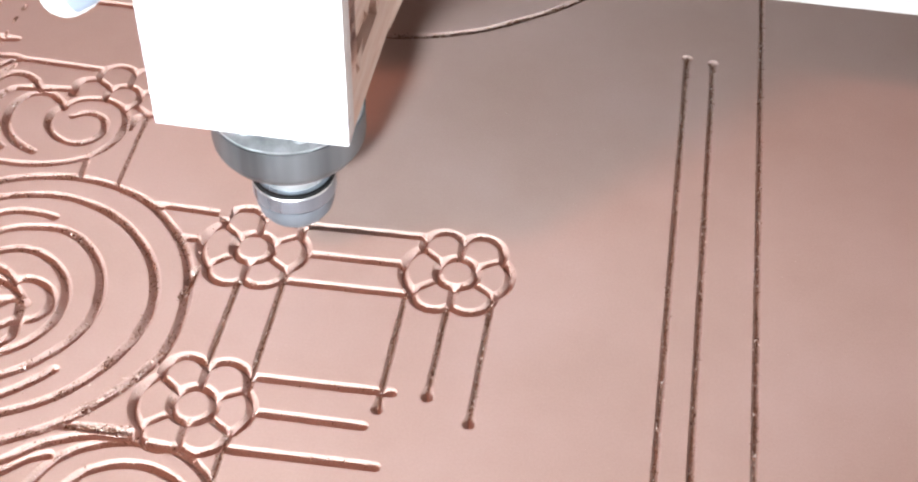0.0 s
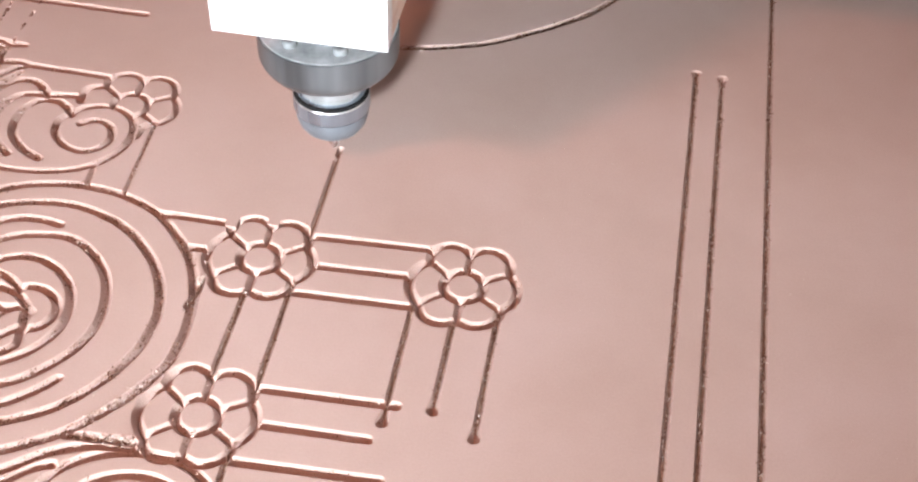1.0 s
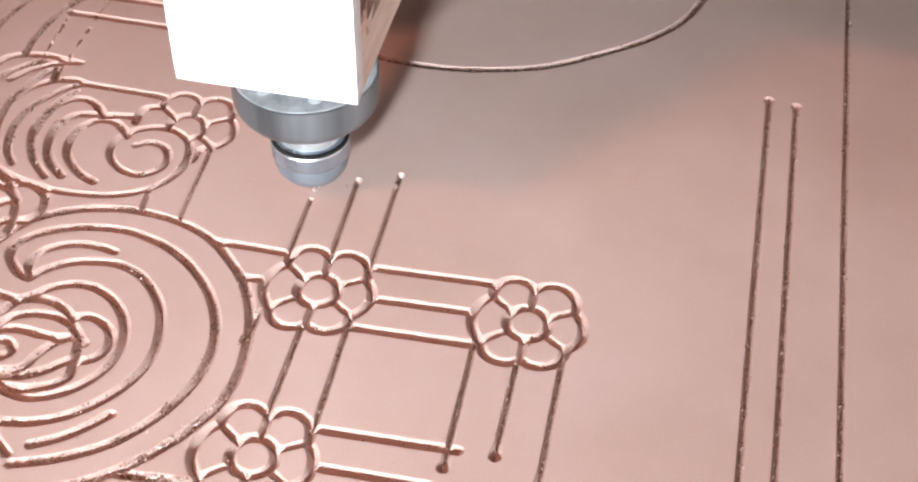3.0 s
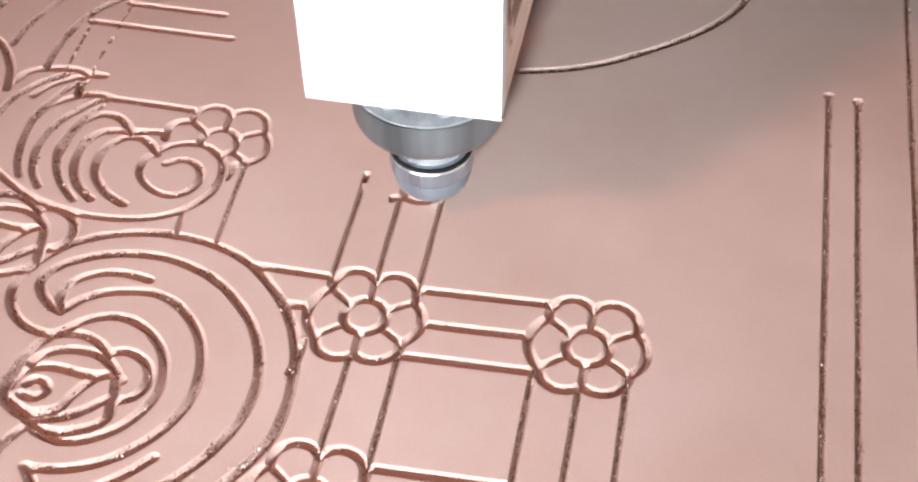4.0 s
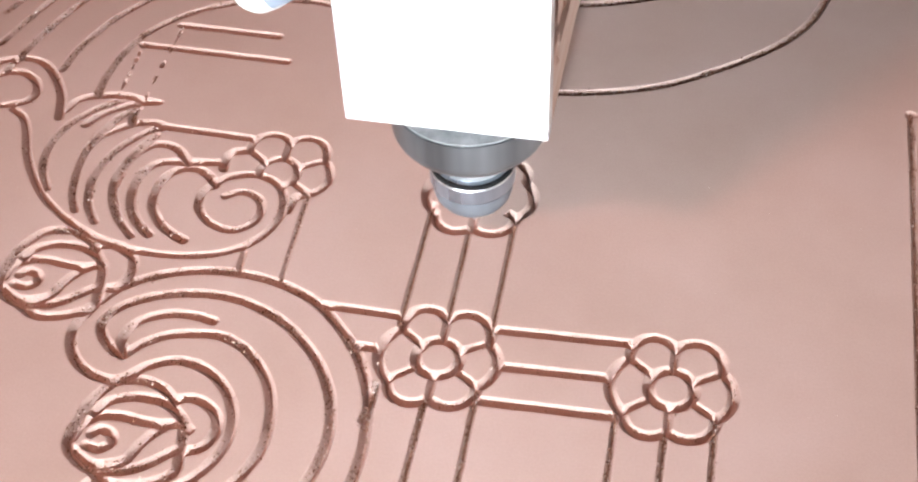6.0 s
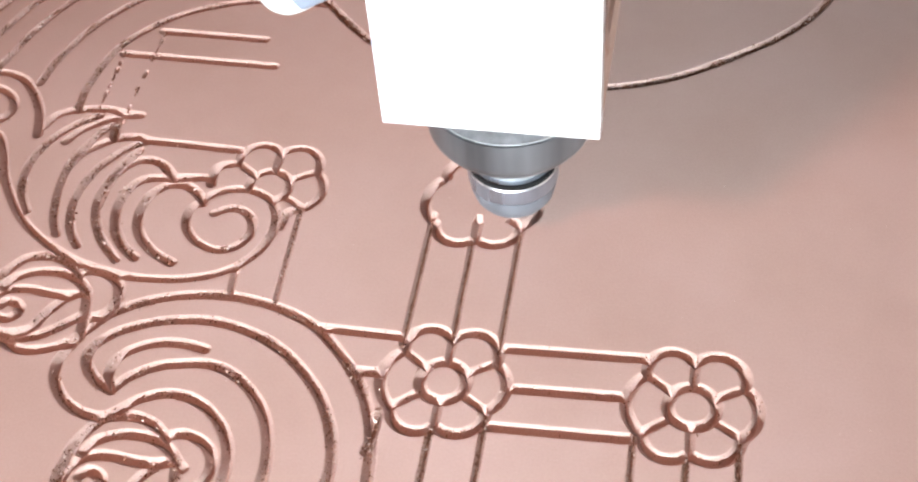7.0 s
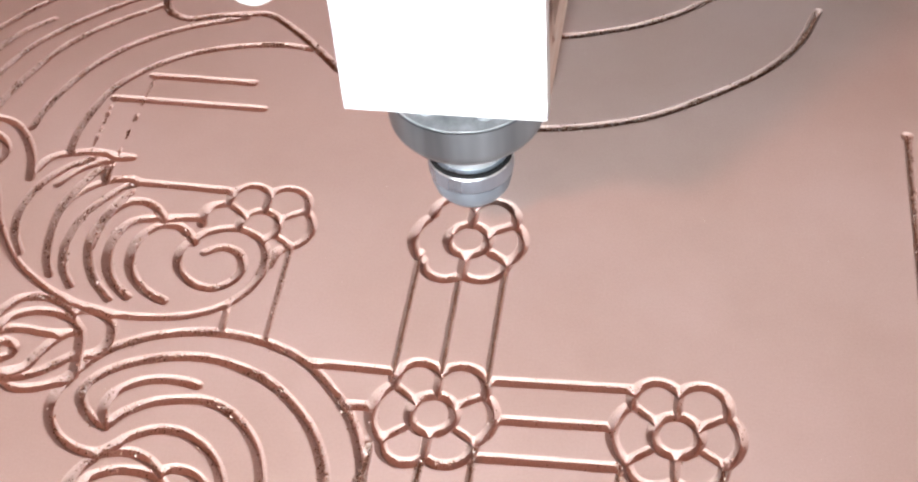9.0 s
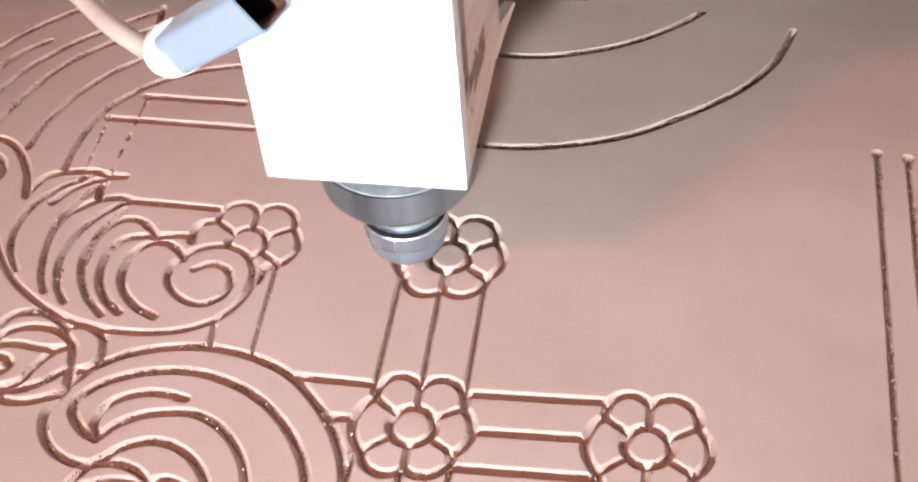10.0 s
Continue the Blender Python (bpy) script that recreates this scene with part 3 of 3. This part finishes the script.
def make_dust():
    """Crumbs of fibre left lying in and beside the grooves."""
    rng = np.random.default_rng(5)
    verts, faces = [], []
    for line, half, dust, _ in STROKES:
        if dust == 0.51:  # cut during the shot: no crumbs on top
            continue
        for a, b in zip(line, line[1:]):
            far = np.linalg.norm(b - a)
            patch = 0.35 + 1.3 * max(0.0, math.sin(0.11 * a[0] + 0.23 * a[1]) + 0.35 * math.sin(0.5 * a[1] + 0.3 * a[0]))
            for _ in range(rng.poisson(far * dust * 9.0 * patch if far < 15 else far * dust * 7.0)):
                u, off = rng.random(), rng.normal(0, 0.40) * half
                if far >= 15 and math.sin(0.35 * u * far) + math.sin(0.13 * u * far + a[0]) < -0.5 and rng.random() < 0.7:
                    continue
                way = (b - a) / max(far, 1e-6)
                p = a + u * (b - a) + off * np.array([-way[1], way[0]])
                size = rng.uniform(0.32, 0.70) * rng.uniform(0.8, 1.8)
                z = -1.5 * half / HALF * max(0.0, 1 - abs(off) / half) * rng.uniform(0.1, 1.0) + size * 0.25
                corner = rng.normal(size=(4, 3))
                corner = corner / np.linalg.norm(corner, axis=1)[:, None] * size * (0.6, 1.0, 0.7)
                base = len(verts)
                verts += ((corner + (p[0], p[1], z)) / 1000).tolist()
                faces += [(base, base + 1, base + 2), (base, base + 2, base + 3), (base, base + 3, base + 1), (base + 1, base + 3, base + 2)]
    data = bpy.data.meshes.new("wood_dust")
    data.from_pydata(verts, [], faces)
    data.materials.append(DUST)
    tagged(new("wood_dust", data), "brown and pale fibre crumbs lying in the carved grooves", "wood dust", kind="stuff")


def make_dust_shade_bed():
    """Loose brown dust as an uneven bed in the dustiest grooves; its dark colour also paints their shade."""
    rng = np.random.default_rng(8)
    verts, faces = [], []
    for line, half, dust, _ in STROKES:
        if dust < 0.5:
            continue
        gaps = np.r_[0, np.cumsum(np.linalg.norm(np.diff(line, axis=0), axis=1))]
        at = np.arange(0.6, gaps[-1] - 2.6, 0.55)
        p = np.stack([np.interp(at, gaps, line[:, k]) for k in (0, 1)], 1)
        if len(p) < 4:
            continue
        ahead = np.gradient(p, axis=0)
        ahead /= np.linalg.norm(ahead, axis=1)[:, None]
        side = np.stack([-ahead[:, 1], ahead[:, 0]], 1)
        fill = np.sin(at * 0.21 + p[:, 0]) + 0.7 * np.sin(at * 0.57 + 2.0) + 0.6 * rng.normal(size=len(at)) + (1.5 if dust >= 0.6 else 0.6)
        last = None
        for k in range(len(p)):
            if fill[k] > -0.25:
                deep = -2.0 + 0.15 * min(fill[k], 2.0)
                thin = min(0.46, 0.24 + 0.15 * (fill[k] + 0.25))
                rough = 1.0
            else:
                # smooth deep strip: dark colour for shade where the dust gives out
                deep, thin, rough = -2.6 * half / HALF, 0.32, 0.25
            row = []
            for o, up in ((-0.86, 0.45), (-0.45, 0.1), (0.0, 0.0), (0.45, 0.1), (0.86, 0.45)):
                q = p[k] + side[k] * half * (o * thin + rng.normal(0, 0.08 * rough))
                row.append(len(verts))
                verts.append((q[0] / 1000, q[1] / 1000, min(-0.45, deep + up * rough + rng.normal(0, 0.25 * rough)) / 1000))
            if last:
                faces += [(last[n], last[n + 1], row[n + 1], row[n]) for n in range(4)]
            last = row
    data = bpy.data.meshes.new("dust_shade_bed")
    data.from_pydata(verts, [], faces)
    m = material("dust_shade_bed", (0.12, 0.07, 0.05), 0.95, spec=0.1)
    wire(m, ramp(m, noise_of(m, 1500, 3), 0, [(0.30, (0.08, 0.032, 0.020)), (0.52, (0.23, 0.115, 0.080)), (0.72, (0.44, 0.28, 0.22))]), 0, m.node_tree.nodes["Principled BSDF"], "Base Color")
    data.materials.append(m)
    tagged(new("dust_shade_bed", data), "dark brown dust and painted shade along the bottom of the grooves", "wood dust", kind="stuff")


def make_specks():
    """Pale specks on the open face, and the small heap beside the first flower."""
    rng = np.random.default_rng(11)
    verts, faces = [], []
    spots = [(*rng.uniform((-240, -120), (300, 280)), rng.uniform(0.10, 0.34)) for _ in range(170)]
    spots += [(-23.4 + rng.normal(0, 1.0), -19.5 + rng.normal(0, 1.6), rng.uniform(0.35, 0.8)) for _ in range(40)]
    for (x0, y0), (x1, y1), count in (((-49, -113), (-32.5, -93.5), 120), ((-32.5, -93.5), (-24, -77), 50), ((-40, -117.3), (-20, -116), 90), ((-60, -123), (-49, -113), 30)):
        for u, off, size in zip(rng.random(count), rng.normal(0, 1.5, count), rng.uniform(0.18, 0.5, count)):
            spots.append((x0 + (x1 - x0) * u + off, y0 + (y1 - y0) * u - 0.6 * off, size))
    for x, y, size in spots:
        corner = rng.normal(size=(4, 3)) * size * 0.8
        base = len(verts)
        verts += ((corner + (x, y, size * 0.4)) / 1000).tolist()
        faces += [(base, base + 1, base + 2), (base, base + 2, base + 3), (base, base + 3, base + 1), (base + 1, base + 3, base + 2)]
    data = bpy.data.meshes.new("sawdust_specks")
    data.from_pydata(verts, [], faces)
    data.materials.append(painted("pale_fibre", (0.66, 0.53, 0.47), 0.9, 0.1, 300, 0.1))
    tagged(new("sawdust_specks", data), "pale sawdust specks scattered on the board", "sawdust", kind="stuff")


board = make_board()
strips = uncut_pieces(board)
make_dust()
make_dust_shade_bed()
make_specks()

# ---- the router head; its origin is the tip of the bit ----
BOX = (-0.0371, 0.0426, -0.0577, 0.0340, 0.1098, 0.480)


def square_duct(deep, wide, fillet, wall, z0, z1, m):
    """A square tube with rounded edges from z0 (closed) to z1 (open), placed by m."""
    bm = bmesh.new()

    def loop(shrink, z):
        out = []
        for k in range(4):
            cx, cy = ((1, 1), (-1, 1), (-1, -1), (1, -1))[k]
            for n in range(5):
                a = radians(90 * k + 22.5 * n)
                r = fillet - shrink
                out.append(bm.verts.new(m @ Vector((cx * (deep / 2 - fillet) + r * math.cos(a), cy * (wide / 2 - fillet) + r * math.sin(a), z))))
        return out
    loops = [loop(0, z0), loop(0, z1), loop(wall, z1), loop(wall, z0 + 0.004)]
    for a, b in zip(loops, loops[1:]):
        for k in range(20):
            bm.faces.new((a[k], a[(k + 1) % 20], b[(k + 1) % 20], b[k]))
    bm.faces.new(loops[0])
    bm.faces.new(loops[-1])
    return bm


def make_head():
    head = tagged(new("router_head"), "white-cased router spindle with steel collet nut cutting the board", "router head")
    x0, x1, y0, y1, z0, z1 = BOX
    part("front_panel", block(x0, x1, y0, y0 + 0.006, z0, z1, 0.0007), WHITE, head, "glossy white laminate panel")
    part("left_panel", block(x0, x0 + 0.006, y0 + 0.0062, y1, z0, z1, 0.0007), WHITE, head, "white laminate side panel")
    part("back_panel", block(x0 + 0.0062, x1 - 0.0062, y1 - 0.006, y1, z0 + 0.012, z1, 0.0007), WHITE, head)
    # the raw side with its slot, built as a rim round the opening
    bm = bmesh.new()
    s0, s1, h0, h1, low = -0.037, -0.001, 0.1335, 0.1475, z0 + 0.0004
    ys = [-0.0466, s0, s1, y1]
    part("side_strip", block(x1 - 0.0064, x1 - 0.0002, y0 + 0.0062, -0.0468, z0, z1, 0.0006), EDGE, head, "pale panel edge")
    zs = [low, h0, h1, z1]
    for i in range(3):
        for j in range(3):
            if (i, j) != (1, 1):
                block(x1 - 0.0062, x1 - 0.0004, ys[i], ys[i + 1], zs[j], zs[j + 1], 0, bm)
    bmesh.ops.remove_doubles(bm, verts=bm.verts, dist=1e-5)
    side = part("side_board", bm, WOOD, head, "raw torn wooden side with a slot")
    # backing painted dark brown as the shaded depth of the slot
    part("slot_lining", block(x1 - 0.012, x1 - 0.0066, s0 - 0.004, s1 + 0.004, h0 - 0.004, h1 + 0.004, 0.001), painted("slot_shade_brown", (0.34, 0.18, 0.11), 0.9, 0.35, 120), side, "slot backing with shade in its colour")

    def splinter(y, z, along, up, lean):
        """A torn sliver on the side: a tapered wedge that starts at y, z and ends at its tip."""
        bm = bmesh.new()
        foot = [bm.verts.new((x1 - 0.0006 + dx, y + dy, z + dz)) for dx, dy, dz in ((0, -0.2 * abs(up), -0.15 * abs(along)), (0.0016, 0, 0), (0, 0.2 * abs(up), 0.15 * abs(along)), (-0.0030, 0, 0))]
        tip = bm.verts.new((x1 - 0.0006 + lean, y + along, z + up))
        for k in range(4):
            bm.faces.new((foot[k], foot[(k + 1) % 4], tip))
        bm.faces.new(foot)
        return part("splinter", bm, WOOD, side, smooth=False)

    for y, z, along, up in ((s0 - 0.002, h0 + 0.001, 0.020, 0.001), (s0 + 0.014, h1 + 0.001, 0.020, -0.002)):
        splinter(y, z, along, up, -0.0015)
    # the long sliver that stands out behind
    bm = block(x1 - 0.0058, x1 - 0.0010, y1 - 0.008, y1 + 0.029, 0.1065, 0.1220)
    for v in bm.verts:
        if v.co.y > y1 + 0.02:
            v.co.z = 0.1085 + (v.co.z - 0.1065) * 0.10
            v.co.x += 0.003
    part("sliver", bm, WOOD, side, "pale torn sliver", smooth=False)
    # spindle: body with a rim, shaft, nut with its dark groove, bit
    body = part("spindle_body", turned([(0, 0.0585), (0.0310, 0.0585), (0.0318, 0.0589), (0.0338, 0.0618), (0.0345, 0.0636), (0.0348, 0.0660), (0.0348, 0.0789), (0.0335, 0.0790),
                                        (0.0192, 0.0790), (0.0188, 0.0815), (0.0185, 0.1400), (0, 0.1400)]), STEEL, head, "steel spindle end with reflections painted in streaks")
    part("spindle_face", turned([(0.0194, 0.0791), (0.0194, 0.0794), (0.0336, 0.0794), (0.0340, 0.0791)]), FACE_METAL, body, "dull grey spindle face")
    for k in range(6):
        a = radians(60 * k - 62)
        part("bolt", turned([(0, 0.0792), (0.0034, 0.0792), (0.0036, 0.0796), (0.0036, 0.0824), (0.0030, 0.0830), (0.0016, 0.0830), (0.0016, 0.0814), (0, 0.0814)], 20, (0.0250 * math.cos(a), 0.0250 * math.sin(a))), BRIGHT_STEEL, body)
    part("shaft", turned([(0, 0.040), (0.0160, 0.040), (0.0162, 0.0430), (0.0172, 0.0440), (0.0172, 0.0630), (0, 0.0630)]), BRIGHT_STEEL, head, "polished steel shaft")
    nut = part("collet_nut", turned([(0, 0.0290), (0.0188, 0.0290), (0.0194, 0.0297), (0.0196, 0.0306), (0.0196, 0.0374), (0.0176, 0.0374), (0.0176, 0.0402), (0.0170, 0.0406), (0, 0.0406)]),
               NUT_STEEL, head, "blued steel collet nut")
    part("nut_cone", turned([(0, 0.0142), (0.0070, 0.0142), (0.0118, 0.0150), (0.0152, 0.0170), (0.0174, 0.0204), (0.0185, 0.0246), (0.0189, 0.0276), (0.0189, 0.0288), (0, 0.0288)]), CONE_STEEL, nut, "steel taper, toned for the light it catches")
    # pale ring put in as the glint along the nut's upper edge
    part("nut_glint", turned([(0.0178, 0.0375), (0.0196, 0.0375), (0.0197, 0.0378), (0.0193, 0.0384), (0.0178, 0.0384)]), ALUMINIUM, nut, "pale bevelled rim painting the nut's top glint")
    part("nut_groove", turned([(0.0178, 0.0385), (0.0193, 0.0385), (0.0193, 0.0388), (0.0189, 0.0400), (0.0178, 0.0403)]), BLACK, nut, "black ring round the nut")
    part("router_bit", turned([(0, 0.0), (0.0003, 0.0001), (0.0030, 0.0044), (0.0032, 0.0050), (0.0032, 0.0140), (0, 0.0140)], 32), CARBIDE, head, "carbide V-bit")
    # cable plug on the front, with its collar and hose
    eye, aim = Vector((-0.0688, -0.0488, 0.1625)), Vector((-0.0152, -0.0798, 0.2120))
    m = look(eye, aim) @ Matrix.Rotation(math.pi, 4, "X")
    long = (aim - eye).length
    way = (aim - eye).normalized()
    out = Vector((0.21, -0.41, 0.245))
    out = (out - way * out.dot(way)).normalized()
    duct = Matrix.Translation(eye) @ Matrix((out, way.cross(out), way)).transposed().to_4x4()
    plug = part("cable_plug", square_duct(0.0170, 0.0170, 0.0028, 0.0009, 0.0138, long, duct), PLASTIC, head, "pale blue plastic sleeve, open at its end")
    # inner tube coloured dark brown as the sleeve's shaded inside
    part("sleeve_inside", square_duct(0.0149, 0.0149, 0.0020, 0.0005, 0.018, long - 0.002, duct), painted("dark_brown_inside", (0.10, 0.042, 0.026), 0.8, 0.5, 260), plug, "dark brown inner tube for the shaded inside")
    part("collar", turned([(0, -0.004), (0.0060, -0.004), (0.0090, -0.002), (0.0104, 0.002), (0.0106, 0.0082), (0.0098, 0.0086), (0.0098, 0.0094), (0.0105, 0.0098), (0.0104, 0.0132), (0.0098, 0.0137), (0, 0.0137)], 48, m=m), WHITE_PLASTIC, plug, "white plastic collar")
    back = (eye - aim).normalized()
    root = eye + back * 0.004
    part("cable", tube([eye, root, (-0.0800, -0.0430, 0.1590), (-0.0930, -0.0380, 0.1640), (-0.1085, -0.0252, 0.1660), (-0.1350, -0.0060, 0.1760), (-0.1500, 0.0100, 0.2100), (-0.1540, 0.0200, 0.3000)], 0.0042), CABLE, plug, "beige rubber cable")
    # carriage plate behind the case
    part("carriage_plate", block(-0.080, 0.0800, 0.0370, 0.0490, 0.131, 0.480, 0.001), DARK_METAL, head, "dark steel carriage plate")
    return head


def make_gantry():
    """A long beam over the board; its origin moves along y with the bit."""
    beam = tagged(new("gantry"), "off-white painted gantry beam spanning the board", "gantry")
    part("beam", block(-0.90, 0.90, 0.1040, 0.1840, 0.0960, 0.300, 0.004), BEAM_PAINT, beam, "off-white painted beam")
    part("rail", block(-0.88, 0.88, 0.1008, 0.1038, 0.200, 0.220, 0.001), BRIGHT_STEEL, beam, "steel guide rail")
    part("rail", block(-0.88, 0.88, 0.1008, 0.1038, 0.270, 0.290, 0.001), BRIGHT_STEEL, beam, "steel guide rail")
    for x in (-0.93, 0.93):
        part("upright", block(x - 0.028, x + 0.028, 0.074, 0.214, -0.02, 0.320, 0.004), ALUMINIUM, beam, "cast aluminium upright")
    return beam


head = make_head()
gantry = make_gantry()

# ---- bed and room ----
bed = tagged(part("machine_bed", block(-0.86, 0.86, -0.75, 1.10, -0.060, -0.0184, 0.002), BED), "brown spoilboard bed of the router table under the board", "machine bed")
for x in (-0.80, 0.80):
    for y in (-0.70, 1.05):
        part("leg", block(x - 0.04, x + 0.04, y - 0.04, y + 0.04, -0.85, -0.0602, 0.004), ALUMINIUM, bed)
for name, box, mat in (
    ("floor", (-3.0, 3.0, -3.0, 3.2, -0.90, -0.85), CONCRETE),
    ("ceiling", (-3.0, 3.0, -3.0, 3.2, 2.50, 2.55), PLASTER),
    ("wall_west", (-3.06, -3.0, -3.0, 3.2, -0.85, 2.50), PLASTER),
    ("wall_east", (3.0, 3.06, -3.0, 3.2, -0.85, 2.50), PLASTER),
    ("wall_south", (-3.06, 3.06, -3.06, -3.0, -0.85, 2.50), PLASTER),
    ("wall_north", (-3.06, 3.06, 3.2, 3.26, -0.85, 2.50), PLASTER),
):
    tagged(part(name, block(*box), mat, smooth=False), "plain workshop " + name.split("_")[0], name.split("_")[0], kind="structure")

# ---- what moves ----
# the tip of the bit: seconds, x, y, z in millimetres
WAY = [
    (0.00, 21.1, 9.2, 6.3), (0.10, 19.1, 13.5, 1.5), (0.20, 21.3, 13.0, -1.0), (0.30, 19.6, 16.8, -1.6), (0.40, 19.9, 31.5, -1.7), (0.50, 19.6, 53.7, -1.7), (0.60, 18.5, 70.5, -1.7),
    (0.70, 18.4, 83.5, -1.7), (0.80, 18.9, 86.4, -1.7), (0.90, 19.2, 87.6, 0.9), (1.00, 16.6, 84.8, 2.1), (1.10, 7.5, 53.8, 4.0), (1.20, 1.2, 28.7, 4.0), (1.30, 0.2, 20.3, 3.0),
    (1.40, 2.5, 19.1, 1.0), (1.50, 0.9, 20.4, 1.1), (1.60, 0.1, 22.5, -1.7), (1.70, -0.8, 38.4, -1.7), (1.80, -2.1, 59.4, -1.7), (1.90, -1.6, 74.2, -1.7), (2.00, 0.4, 75.4, 1.2),
    (2.10, 0.3, 77.2, 3.0), (2.20, -1.7, 73.4, 4.0), (2.35, -14.7, 43.1, 4.0), (2.50, -20.1, 18.1, 2.0), (2.62, -20.1, 16.5, -1.7), (2.80, -20.5, 37.6, -1.7), (3.00, -20.7, 66.9, -1.7),
    (3.18, -21.0, 88.5, -1.7), (3.30, -21.3, 88.1, 2.0), (3.40, -20.1, 83.7, 3.5), (3.50, -9.2, 83.6, 2.2), (3.60, -3.1, 82.9, 3.0), (3.70, -2.1, 80.9, 2.0), (3.80, -1.8, 76.8, -0.8),
    (3.90, 4.2, 74.1, -1.7), (4.00, 15.4, 76.4, -1.7), (4.10, 18.3, 86.0, -1.7), (4.20, 18.8, 88.9, -1.7), (4.30, 24.0, 98.6, -1.7), (4.40, 21.0, 107.4, -1.7), (4.50, 17.5, 109.0, -1.1),
    (4.60, 18.2, 114.3, -1.7), (4.80, -0.1, 123.8, -1.7), (5.00, -9.5, 122.2, -1.7), (5.20, -18.6, 109.6, -1.7), (5.34, -25.9, 99.3, -1.7), (5.48, -19.6, 86.0, -1.7), (5.64, -13.3, 73.5, -1.7),
    (5.78, -0.6, 78.0, -1.7), (5.92, -0.3, 81.3, -1.7), (6.06, -0.3, 90.0, -0.5), (6.20, -0.0, 96.6, 4.0), (6.30, 1.1, 94.2, 4.5), (6.40, 9.5, 94.9, 4.5), (6.50, 7.7, 94.8, 0.7),
    (6.60, 10.5, 85.0, 4.0), (6.70, 14.2, 83.1, 2.0), (6.80, 17.6, 84.2, -0.5), (6.90, 17.0, 86.9, -1.7), (7.00, 15.7, 93.5, -1.7), (7.10, 9.6, 103.0, 1.0), (7.20, 8.6, 104.3, 2.4),
    (7.30, 8.0, 103.1, -0.6), (7.40, 9.6, 104.9, -1.6), (7.50, 16.5, 108.7, -1.7), (7.60, 19.6, 108.5, 1.0), (7.80, 10.2, 108.5, 3.5), (8.00, 0.6, 107.4, 2.5), (8.10, 1.7, 108.4, -0.5),
    (8.20, -3.6, 106.7, -1.7), (8.30, -6.8, 95.9, -1.7), (8.40, 1.7, 90.0, -1.7), (8.50, 9.7, 97.5, -1.7), (8.60, 3.9, 107.6, -1.7), (8.70, -0.7, 108.5, -1.7), (8.80, -0.7, 114.3, -1.7),
    (8.90, -0.6, 119.5, -1.7), (9.00, -0.3, 119.5, -0.2), (9.20, -11.6, 111.8, 3.5), (9.40, -18.6, 109.5, -0.8), (9.50, -16.6, 105.4, 1.0), (9.60, -10.3, 107.4, -1.0), (9.80, -5.5, 105.9, 4.5),
    (10.00, -17.1, 91.9, -0.4),
]


def motions():
    walk(head, [(t, pose(x / 1000, y / 1000, z / 1000)) for t, x, y, z in WAY])
    walk(gantry, [(t, pose(0, y / 1000, 0)) for t, x, y, z in WAY])
    for ob, t in strips:
        walk(ob, [(0.0, pose(0, 0, 0)), (max(0.05, t - 0.04), pose(0, 0, 0)), (t + 0.03, pose(0, 0, -0.0115)), (10.0, pose(0, 0, -0.0115))])


motions()
